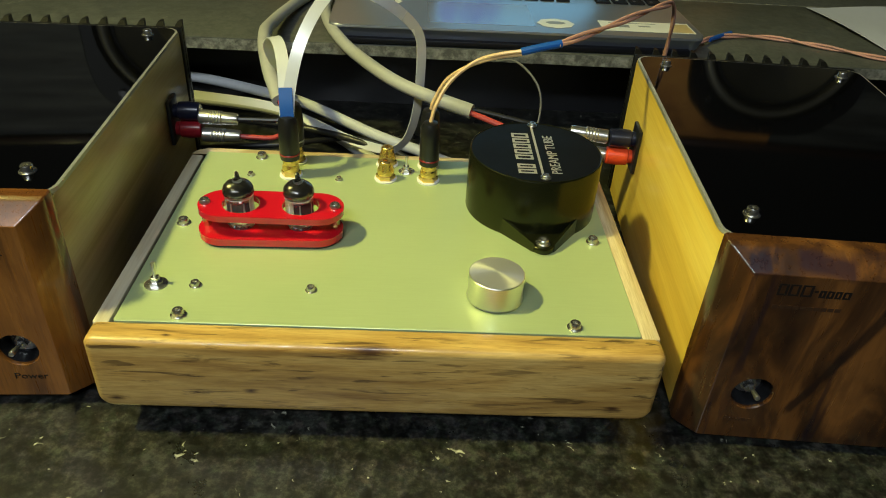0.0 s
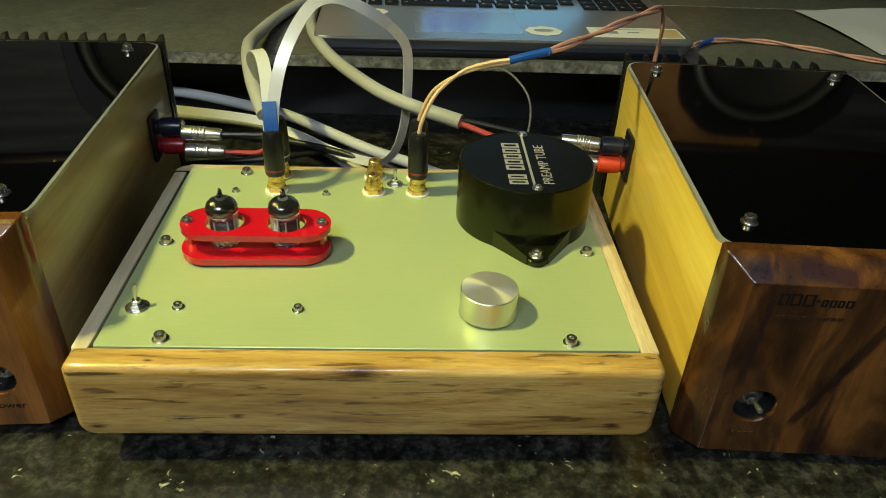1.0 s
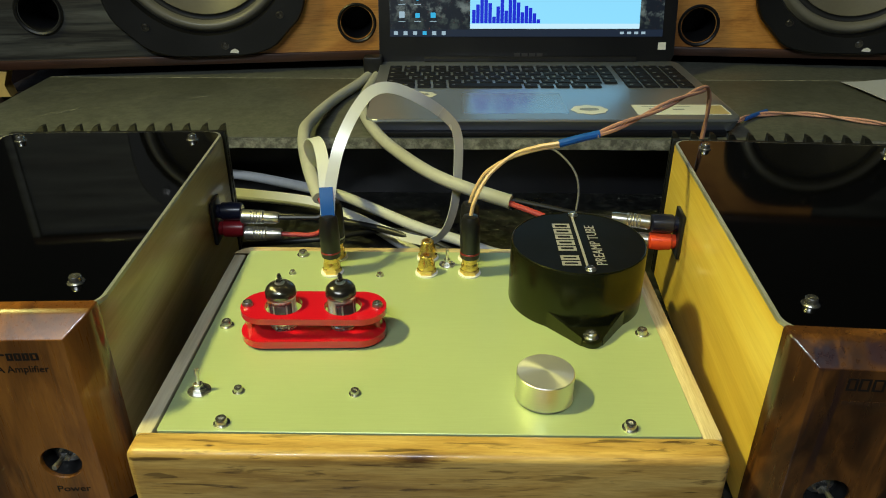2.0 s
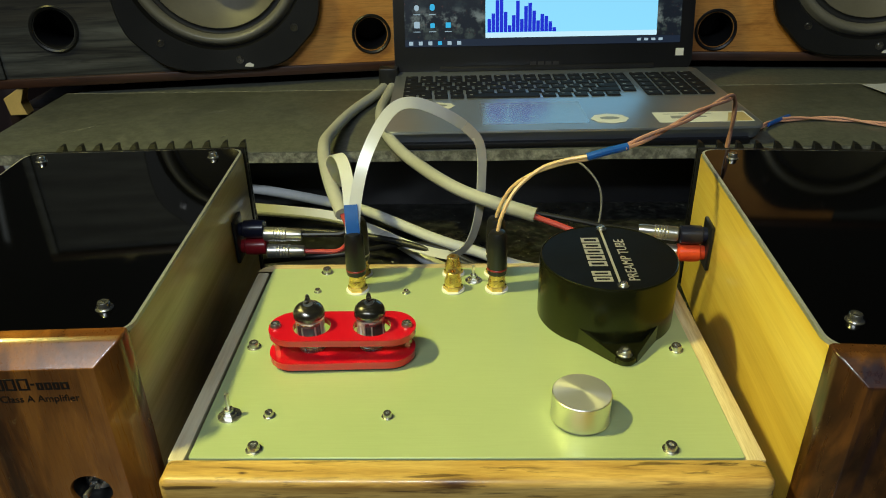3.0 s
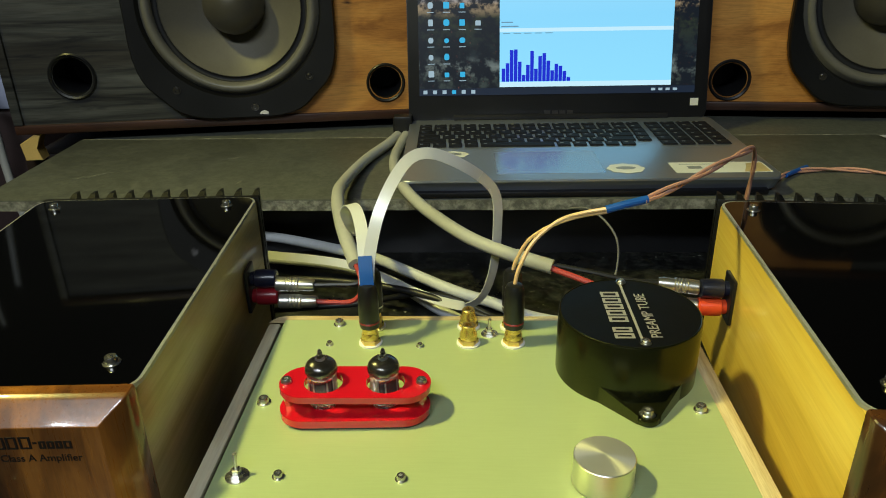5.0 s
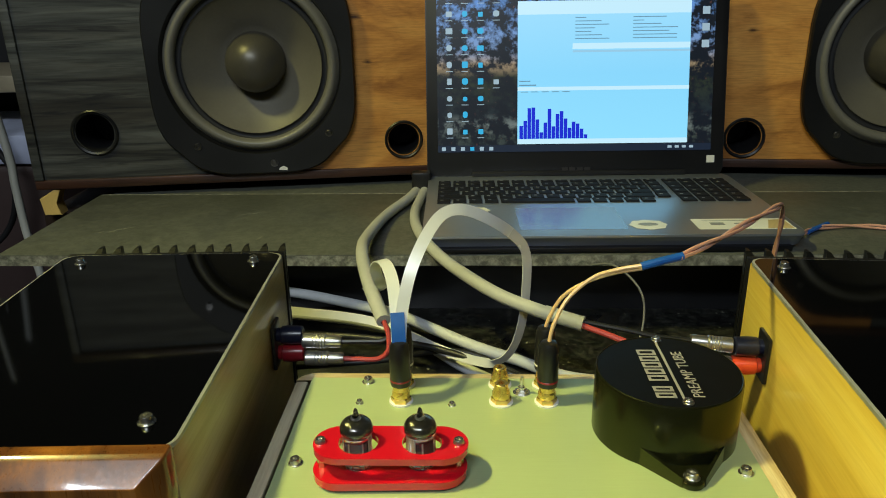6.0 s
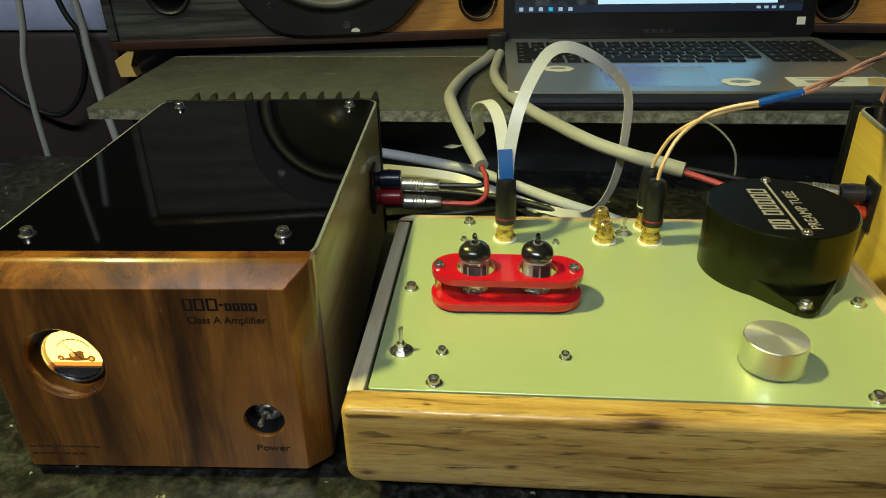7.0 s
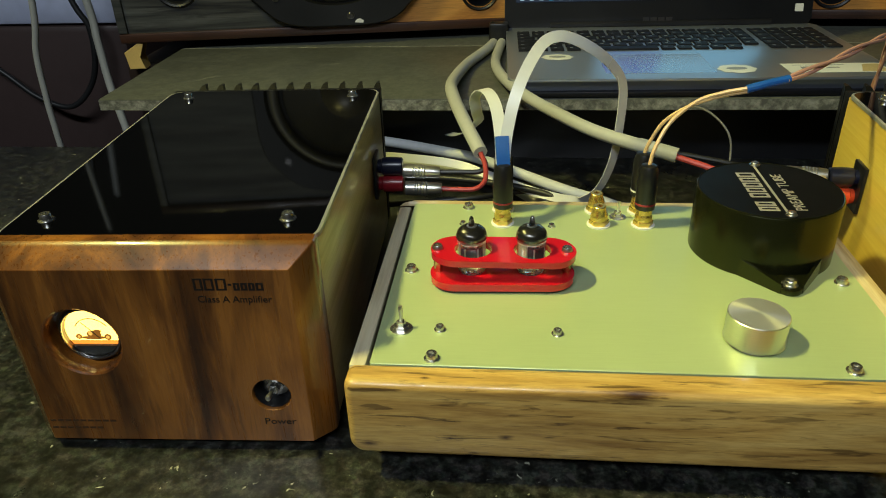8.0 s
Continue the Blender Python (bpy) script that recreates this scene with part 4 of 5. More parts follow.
for x in (X0 + 0.03, X1 - 0.03):
    for y in (Y0 + 0.034, Y1 - 0.03):
        part("foot", lathe([(0, 0), (0.011, 0), (0.0125, 0.002), (0.0125, ZB - DESK + 0.002), (0, ZB - DESK + 0.002)], 20), RUBBER, preamp, m=Matrix.Translation((x, y, DESK)))
ZP = ZT + 0.0006
first = screw(preamp, pose(-0.116, 0.026, ZP), 0.0033, 0.0040)
for x, y, s in ((0.104, 0.026, 1), (-0.139, 0.119, 1), (0.130, 0.114, 1), (-0.107, 0.215, 1), (-0.114, 0.053, 0.78), (-0.047, 0.052, 0.78), (-0.045, 0.185, 0.62), (-0.1095, 0.187, 0.62), (0.118, 0.208, 1)):
    again(first, pose(x, y, ZP, 0, 0, rng.uniform(0, 60)) @ Matrix.Diagonal((s, s, s, 1)))


def toggle(parent, m, lean=-4, size=1.0, name="toggle_switch"):
    """Threaded bush, hexagon nut, washer and bat lever."""
    s = part(name, lathe([(0, 0), (0.0072, 0), (0.0072, 0.0008), (0.0052, 0.0009), (0.0052, 0.0030), (0.0034, 0.0031), (0.0034, 0.0062), (0.0026, 0.0066), (0, 0.0066)], 6), STEEL, parent, m=m @ Matrix.Diagonal((size, size, size, 1)), smooth=20)
    part("lever", lathe([(0, 0.004), (0.0010, 0.004), (0.0012, 0.010), (0.0017, 0.0165), (0.0014, 0.0178), (0, 0.0183)], 14), NICKEL, s, m=pose(0, 0, 0, lean, 0, 0))
    part("washer", lathe([(0.0078, 0.0), (0.0078, 0.0007), (0.0035, 0.0009)], 24), STEEL, s)
    return s


toggle(preamp, pose(-0.1365, 0.053, ZP), -4, 0.84)
toggle(preamp, pose(0.004, 0.202, ZP), 10, 0.78)


def rca_socket(x, y):
    s = part("phono_socket", lathe([(0, 0.0012), (0.0060, 0.0012), (0.0060, 0.0044), (0.0063, 0.0050), (0.0062, 0.0078), (0.0048, 0.0118), (0.0046, 0.0146), (0.0040, 0.0152), (0.0022, 0.0152), (0.0020, 0.009), (0, 0.009)], 6 * 4), GOLD, preamp, "gold-plated phono socket", m=pose(x, y, ZP))
    part("nut", lathe([(0.0072, 0.0012), (0.0072, 0.0040), (0.0064, 0.0046), (0.0040, 0.0046)], 6), GOLD, s, smooth=15)
    part("washer", lathe([(0, 0), (0.0084, 0), (0.0084, 0.0010), (0.0080, 0.0012), (0.004, 0.0012)], 28), WHITE_PLASTIC, s, "white insulating washer")


for x in (-0.0805, -0.011, 0.0205):
    rca_socket(x, 0.1895)
    rca_socket(x, 0.2120)

# volume knob
knob = part("volume_knob", lathe([(0, 0.001), (0.0166, 0.001), (0.0162, 0.0016), (0.0162, 0.0143), (0.0158, 0.0146)], 64), ALU_SIDE, preamp, "bright turned aluminium volume knob", m=pose(0.0605, 0.0518, ZP) @ Matrix.Diagonal((1, 1, 1.2, 1)))
part("face", lathe([(0.0158, 0.0146), (0.0152, 0.0147), (0.008, 0.0151), (0, 0.0155)], 64), ALU_TOP, knob)
part("grub_screw", lathe([(0, 0.0), (0.0016, 0), (0.0016, 0.0004), (0, 0.0003)], 12), BLACK_PLASTIC, knob, m=pose(0.0161, 0.0015, 0.007, 0, 90, 0))

# red valve guard: two stadium plates on brass pillars
guard = part("valve_guard", prism(rounded_rect(-0.0455, 0.0455, -0.0165, 0.0165, 0.0164, 12), 0.0022, 0.0070, 0.0006, 2), RED, preamp, "two red acrylic plates on brass pillars", m=pose(-0.0795, 0.1085, ZP, 0, 0, 2.0))
part("gasket", prism(rounded_rect(-0.0435, 0.0435, -0.0150, 0.0150, 0.0148, 12), 0.0, 0.0022), BLACK_PLASTIC, guard)
bm = bmesh.new()
outer = rounded_rect(-0.0455, 0.0455, -0.0165, 0.0165, 0.0164, 12)
ov = [bm.verts.new((x, y, 0.0218)) for x, y in outer]
edges = [bm.edges.new((ov[i], ov[(i + 1) % len(ov)])) for i in range(len(ov))]
for hx in (-0.0190, 0.0182):
    lp = [bm.verts.new((hx + 0.0117 * math.cos(2 * math.pi * i / 40), 0.0117 * math.sin(2 * math.pi * i / 40), 0.0218)) for i in range(40)]
    edges += [bm.edges.new((lp[i], lp[(i + 1) % 40])) for i in range(40)]
bmesh.ops.triangle_fill(bm, use_beauty=True, edges=edges)
ext = bmesh.ops.extrude_face_region(bm, geom=list(bm.faces))
for v in [g for g in ext["geom"] if isinstance(g, bmesh.types.BMVert)]:
    v.co.z -= 0.0042
part("upper_plate", bm, RED, guard, "red acrylic plate with two round holes", m=pose(0.0003, 0.0022, 0, 0, 1.2, 0), smooth=30)
for x in (-0.0405, 0.0405):
    part("pillar", lathe([(0, 0.007), (0.0028, 0.007), (0.0028, 0.0176), (0, 0.0176)], 6), BRASS, guard, m=Matrix.Translation((x, 0.001, 0)), smooth=15)
    part("pillar_screw", lathe([(0, 0), (0.0034, 0), (0.0034, 0.0014), (0.0026, 0.0026), (0.0014, 0.0026), (0.0012, 0.0014), (0, 0.0012)], 16), STEEL, guard, m=Matrix.Translation((x, 0.002, 0.0219 - x * 0.02)))


def vacuum_tube(m):
    v = thing("vacuum_tube", "small glass vacuum tube with a dark mirrored top", "vacuum tube", m @ Matrix.Diagonal((1.02, 1.02, 0.86, 1)), "pair of vacuum tubes in the red guard")
    r = 0.0092
    part("socket", lathe([(0, 0), (0.0105, 0), (0.0105, 0.0035), (0.0085, 0.0042), (0, 0.0042)], 24), BLACK_PLASTIC, v)
    outer = [(0, 0.0045), (r * 0.85, 0.0045), (r * 0.95, 0.007), (r * 0.95, 0.0292), (r * 1.04, 0.0322), (r * 1.02, 0.0350), (r * 0.93, 0.0376), (r * 0.72, 0.0398), (r * 0.42, 0.0413), (0.0022, 0.0420), (0.0017, 0.0445), (0.0013, 0.0475), (0.0006, 0.0488), (0, 0.049)]
    inner = [(0, 0.0408), (r * 0.40, 0.0406), (r * 0.69, 0.0391), (r * 0.88, 0.0371), (r * 0.965, 0.0349), (r * 0.975, 0.0325), (r * 0.905, 0.0292), (r * 0.905, 0.0075), (r * 0.81, 0.0055), (0, 0.0055)]
    part("bulb", lathe(outer, 36, lathe(inner, 36)), TUBE_GLASS, v, "clear glass bulb with a drawn tip", smooth=60).visible_shadow = False
    part("getter", lathe([(r * 0.955, 0.0318), (r * 0.968, 0.0328), (r * 0.958, 0.0349), (r * 0.87, 0.0370), (r * 0.68, 0.0389), (r * 0.40, 0.04025), (r * 0.30, 0.0404)], 36), GETTER, v, "dark getter mirror inside the dome", smooth=60)
    star = [(r * (0.86 if k % 2 else 0.66) * math.cos(math.pi * k / 8), r * (0.86 if k % 2 else 0.66) * math.sin(math.pi * k / 8)) for k in range(16)]
    part("mica", prism(star, 0.0288, 0.0296), MICA, v, "white toothed mica disc", smooth=0)
    for x in (-0.0056, 0.0056):
        part("side_plate", box(x - 0.0005, x + 0.0005, -0.0030, 0.0030, 0.0112, 0.0286, 0.0002), NICKEL, v)
    part("mica", lathe([(0, 0.0100), (r * 0.86, 0.0100), (r * 0.86, 0.0112), (0, 0.0106)], 10), MICA, v, smooth=20)
    part("anode", box(-0.0042, 0.0042, -0.0026, 0.0026, 0.0112, 0.0260, 0.0010), ANODE, v)
    part("anode_band", box(-0.0066, 0.0066, -0.0008, 0.0008, 0.0120, 0.0250, 0.0003), MICA, v)
    for k in range(6):
        a = k * math.pi / 3
        part("rod", lathe([(0, 0.006), (0.0005, 0.006), (0.0005, 0.0265), (0, 0.0265)], 6), NICKEL, v, m=Matrix.Translation((0.0068 * math.cos(a), 0.0068 * math.sin(a), 0)))
    part("getter_ring", lathe([(0.0030, 0.0282), (0.0036, 0.0282), (0.0036, 0.0288), (0.0030, 0.0288)], 16), NICKEL, v)


G = pose(-0.0795, 0.1085, ZP, 0, 0, 2.0)
vacuum_tube(G @ pose(-0.0190, 0.0022, 0.0030))
vacuum_tube(G @ pose(0.0182, 0.0022, 0.0030, 0, 0, 40))

# transformer cover with two mounting ears
CANR, CX, CY = 0.0452, 0.0925, 0.1600
can = part("transformer_cover", lathe([(CANR, 0.0), (CANR, 0.0415), (CANR - 0.0006, 0.0425), (CANR - 0.0014, 0.0428)], 96), CAN, preamp, "black anodised round transformer cover", m=pose(CX, CY, ZP))
part("lid", lathe([(0, 0.0429), (CANR - 0.0013, 0.0429), (CANR - 0.0013, 0.0424), (0, 0.0424)], 96), CAN_TOP, can, "matte black round lid")
part("lid_rim", lathe([(CANR - 0.0016, 0.0428), (CANR - 0.0010, 0.0432), (CANR - 0.0004, 0.0428)], 96), CAN, can)
for turn in (0, 180):
    ear_out = []
    for i in range(9):
        a = radians(-90 + 62 - 124 * i / 8)
        ear_out.append((0.0075 * math.cos(a), -0.0560 + 0.0075 * math.sin(a)))
    ear = [(0.0395, -0.0190)] + ear_out + [(-0.0395, -0.0190)]
    e = part("ear", prism(ear, 0.0, 0.0042, 0.0008, 2), CAN, can, "flat mounting ear", m=pose(0, 0, 0, 0, 0, turn + 3))
    # raised walls along both edges of the ear
    for sx in (1, -1):
        a, b = Vector((sx * 0.0400, -0.0195, 0)), Vector((sx * 0.0068, -0.0600, 0))
        d = (b - a).normalized()
        nrm = Vector((-d.y, d.x, 0)) * (0.0010 * sx)
        bm = bmesh.new()
        lo = [bm.verts.new(p) for p in (a, b, b - nrm * 2, a - nrm * 2)]
        hi = [bm.verts.new(p + Vector((0, 0, h))) for p, h in ((a, 0.0165), (b, 0.0062), (b - nrm * 2, 0.0062), (a - nrm * 2, 0.0165))]
        bm.faces.new(lo[::-1])
        bm.faces.new(hi)
        for i in range(4):
            bm.faces.new((lo[i], lo[(i + 1) % 4], hi[(i + 1) % 4], hi[i]))
        part("ear_wall", bm, CAN, can, m=pose(0, 0, 0, 0, 0, turn + 3), smooth=0)
    screw(can, pose(0, 0, 0, 0, 0, turn + 3) @ pose(0, -0.0558, 0.0043), 0.0036, 0.0036)
for y in (-0.0385, 0.0400):
    screw(can, pose(0.0018, y, 0.0430), 0.0026, 0.0022, STEEL)
part("rule", box(-0.0002, 0.0014, -0.036, 0.037, 0.0430, 0.0432), SILVER_INK, can, "thin silver line", m=pose(0, 0, 0, 0, 0, 0))
lettering("words", "PREAMP TUBE", 0.0098, SILVER_INK, can, pose(0.0135, -0.033, 0.0431, 0, 0, 90), "silver printed words", 0.0001, 0.92)
# maker's name as plain hollow blocks
for y, w in ((-0.0335, 0.0056), (-0.0262, 0.0056), (-0.0140, 0.0064), (-0.0058, 0.0064), (0.0024, 0.0064), (0.0106, 0.0064), (0.0188, 0.0068)):
    bm = box(-0.0150, -0.0030, y, y + 0.0017, 0.0430, 0.0432)
    box(-0.0150, -0.0030, y + w - 0.0017, y + w, 0.0430, 0.0432, bm=bm)
    box(-0.0150, -0.0132, y + 0.00171, y + w - 0.00171, 0.0430, 0.0432, bm=bm)
    box(-0.0048, -0.0030, y + 0.00171, y + w - 0.00171, 0.0430, 0.0432, bm=bm)
    part("maker_block", bm, SILVER_INK, can, smooth=0)


# ---------------------------------------------------------------- power amplifiers
WAMP = 0.184


def front_panel(w, h, t, holes, material, parent, label):
    """A thick wooden front with broadly rounded outer edges and round holes through it."""
    bm = bmesh.new()
    side, top = 0.0125, 0.0110
    loops = []
    for si, ti, y in ((1.0, 1.0, 0.0), (0.96, 0.96, 0.0002), (0.92, 0.92, 0.0007), (0.14, 0.16, 0.0098), (0.05, 0.06, 0.0112), (0.0, 0.0, 0.0130), (0.0, 0.0, t)):
        loops.append([bm.verts.new((x, y, z)) for x, z in rounded_rect(si * side, w - si * side, si * 0.0012, h - ti * top, 0.0008 + 0.0010 * (1 - si), 3)])
    n = len(loops[0])
    for a, c in zip(loops, loops[1:]):
        for i in range(n):
            bm.faces.new((a[i], a[(i + 1) % n], c[(i + 1) % n], c[i]))
    bm.faces.new(loops[-1])
    edges = [bm.edges.get((loops[0][i], loops[0][(i + 1) % n])) for i in range(n)]
    for hx, hz, hr in holes:
        k = 40
        rim = [[bm.verts.new((hx + r * math.cos(2 * math.pi * i / k), y, hz + r * math.sin(2 * math.pi * i / k))) for i in range(k)] for r, y in ((hr * 1.06, 0.0), (hr * 1.01, 0.0008), (hr * 0.97, 0.0026), (hr * 0.93, 0.0115), (0.0005, 0.0118))]
        for a, c in zip(rim, rim[1:]):
            for i in range(k):
                bm.faces.new((a[i], c[i], c[(i + 1) % k], a[(i + 1) % k]))
        edges += [bm.edges.get((rim[0][i], rim[0][(i + 1) % k])) for i in range(k)]
    bmesh.ops.triangle_fill(bm, use_beauty=True, edges=edges)
    return part("front_panel", bm, material, parent, label, smooth=20)


def amplifier(m, label, front, side, inner, holes, toggle_at, fins, fin_gap, foot, zt):
    """Wooden-fronted amplifier: origin at the front, lower, left corner; inner=+1 has its posts on the right-hand side."""
    w, d = WAMP, 0.292
    amp = thing("power_amplifier", label, "amplifier", m, "pair of power amplifiers beside the preamplifier")
    panel = front_panel(w, 0.1300, 0.020, holes, front, amp, "glossy bevelled wooden front")
    panel.matrix_local = Matrix.Translation((0, 0, foot))
    y0 = 0.0202
    part("side_panel", box(0.0015, 0.0135, y0, d, foot, zt - 0.003, 0.001), side, amp, "lacquered wooden side")
    part("side_panel", box(w - 0.0135, w - 0.0015, y0, d, foot, zt - 0.003, 0.001), side, amp, "lacquered wooden side")
    part("bottom_plate", box(0.0136, w - 0.0136, y0, d, foot, foot + 0.003), BLACK_PLASTIC, amp)
    part("top_cover", prism(rounded_rect(0.0022, w - 0.0022, y0 + 0.0003, d + 0.0015, 0.011, 8), zt - 0.0026, zt, 0.0002, 1), BLACK_ACRYLIC, amp, "glossy black acrylic top")
    bm = bmesh.new()
    o = rounded_rect(0.0005, w - 0.0005, y0 + 0.0003, d + 0.003, 0.0120, 8)
    i_ = rounded_rect(0.0022, w - 0.0022, y0 + 0.0006, d + 0.0014, 0.0108, 8)
    lv = [[bm.verts.new((x, y, z)) for x, y in ol] for ol, z in ((i_, zt - 0.0001), (o, zt - 0.0004), (o, zt - 0.0029), (i_, zt - 0.0029))]
    for a, c in zip(lv, lv[1:] + lv[:1]):
        for k in range(len(a)):
            bm.faces.new((a[k], a[(k + 1) % len(a)], c[(k + 1) % len(a)], c[k]))
    part("cover_edge", bm, EDGE_SILVER, amp, "pale cut edge of the cover", smooth=30)
    for x in (0.0215, w - 0.0215):
        for y in (0.044, d - 0.017):
            part("cover_screw", lathe([(0, 0), (0.0048, 0.0), (0.0048, 0.0004), (0.0034, 0.0005), (0.0034, 0.0036), (0.0030, 0.0043), (0.0016, 0.0043), (0.0015, 0.002), (0, 0.002)], 18), STEEL, amp, m=pose(x, y, zt))
    # heat sink across the back
    sink = part("heatsink", box(0.001, w - 0.001, d + 0.0035, d + 0.009, foot, zt - 0.001, 0.0005), FIN_BLACK, amp, "black finned heatsink")
    fin = None
    for k in range(fins):
        x = 0.004 + fin_gap * k
        at = Matrix.Translation((w - x if inner > 0 else x, d + 0.009, 0))
        if fin is None:
            bm = bmesh.new()
            for z0, z1 in ((foot, zt + 0.0012),):
                q = [(-0.0034, 0.0), (0.0034, 0.0), (0.0018, 0.006), (0.0008, 0.013), (-0.0008, 0.013), (-0.0018, 0.006)]
                prism(q, z0, z1, bm=bm)
            for v in bm.verts:
                if v.co.z > 0.1 and v.co.y < 0.001:
                    v.co.z -= 0.0028
            fin = part("fin", bm, FIN_BLACK, sink, m=at, smooth=0)
        else:
            again(fin, at, sink)
    for x in (0.02, w - 0.02):
        for y in (0.035, d - 0.02):
            part("foot", lathe([(0, 0), (0.009, 0), (0.010, foot + 0.001), (0, foot + 0.001)], 18), RUBBER, amp, m=Matrix.Translation((x, y, 0)))
    hx, hz = toggle_at
    for cx, cz, cr in holes[-1:]:
        part("recess_cup", lathe([(0, -0.0112), (cr * 0.915, -0.0112), (cr * 0.925, -0.0035), (cr * 0.975, -0.0020)], 40), BLACK_PLASTIC, amp, "glossy black recess lining", m=Matrix.Translation((cx, 0, cz + foot)) @ pose(0, 0, 0, 90, 0, 0))
    sw = toggle(amp, Matrix.Translation((hx, 0.0107, hz + foot)) @ pose(0, 0, 0, 90, 0, 0), -10, 1.0, "power_switch")
    return amp


ampL = amplifier(pose(-0.1762 - WAMP * math.cos(radians(2.4)), 0.0250 - WAMP * math.sin(radians(2.4)), DESK, 0, 0, 2.4), "power amplifier with striped teak front and lit round meter", WALNUT_L, CREAM_SIDE, 1,
                 [(0.0490, 0.0725, 0.0215), (0.1510, 0.0360, 0.0108)], (0.1510, 0.0360), 11, 0.0156, 0.0065, 0.1335)
ampR = amplifier(pose(0.1712, 0.0085, DESK, 0, 0, -3.6), "power amplifier with dark figured walnut front", WALNUT_R, YELLOW_SIDE, -1,
                 [(0.0355, 0.0365, 0.0112)], (0.0355, 0.0365), 11, 0.0156, 0.0065, 0.1345)

# lit meter of the first amplifier
meter = part("meter", lathe([(0.0205, 0.0), (0.0200, 0.0012), (0.0188, 0.0014), (0.0182, -0.004), (0.0180, -0.006)], 48), DARK_STEEL, ampL, "round meter with a lit amber dial", m=Matrix.Translation((0.0505, 0.0076, 0.0798)) @ pose(0, 0, 0, 90, 0, 0) @ Matrix.Diagonal((0.87, 0.87, 1, 1)))


def segment(r, low, high, n=30):
    """Part of a disc between two heights."""
    a0, a1 = math.asin(max(-1, low / r)), math.asin(min(1, high / r))
    right = [(r * math.cos(a0 + (a1 - a0) * i / n), r * math.sin(a0 + (a1 - a0) * i / n)) for i in range(n + 1)]
    return right + [(-x, y) for x, y in reversed(right)]


part("dial", prism(segment(0.0180, -0.0070, 0.0179), -0.0030, -0.0026), DIAL_GLOW, meter, "glowing amber dial")
part("dial_foot", prism(segment(0.0180, -0.0100, -0.0071), -0.0030, -0.0026), DIAL_LOW, meter)
part("dial_cover", prism(segment(0.0179, -0.0178, -0.0101), -0.0030, -0.0010), BLACK_PLASTIC, meter)
bm = bmesh.new()
for i in range(18):
    a, b = radians(150 - 120 * i / 18), radians(150 - 120 * (i + 1) / 18)
    q = [(0.0118 * math.cos(a), 0.0118 * math.sin(a) - 0.002), (0.0118 * math.cos(b), 0.0118 * math.sin(b) - 0.002), (0.0124 * math.cos(b), 0.0124 * math.sin(b) - 0.002), (0.0124 * math.cos(a), 0.0124 * math.sin(a) - 0.002)]
    prism(q, -0.0025, -0.0023, bm=bm)
part("scale", bm, DARK_INK, meter, "dark printed scale", smooth=0)
LIT_PRINT = glow("lit_amber_print", (0.55, 0.20, 0.015), 0.55)
PALE_PRINT = glow("lit_pale_print", (1.0, 0.55, 0.10), 1.1)
for cx, cy, rx, ry, mt in ((-0.0098, -0.0040, 0.0021, 0.0021, LIT_PRINT), (0.0095, -0.0044, 0.0024, 0.0024, LIT_PRINT), (0.0000, -0.0048, 0.0085, 0.0014, LIT_PRINT), (0.0006, -0.0022, 0.0050, 0.0030, LIT_PRINT),
                           (0.0032, 0.0002, 0.0028, 0.0012, LIT_PRINT), (-0.0016, -0.0014, 0.0014, 0.0016, PALE_PRINT), (-0.0098, -0.0040, 0.0010, 0.0010, PALE_PRINT), (0.0095, -0.0044, 0.0012, 0.0012, PALE_PRINT)):
    up = 0.0 if mt is LIT_PRINT else 0.0002
    part("print", prism(ellipse(cx, cy, rx, ry, 16), -0.0025 + up, -0.0023 + up), mt, meter, smooth=0)
part("needle", prism([(-0.0003, -0.0068), (0.0003, -0.0068), (0.0002, 0.0095), (-0.0002, 0.0095)], -0.0022, -0.0020), DARK_INK, meter, m=pose(0, 0, 0, 0, 0, 38), smooth=0)
pane = part("glass", lathe([(0, 0.0008), (0.0185, 0.0008), (0.0185, 0.0001), (0, 0.0001)], 40), TUBE_GLASS, meter)
pane.visible_shadow = False

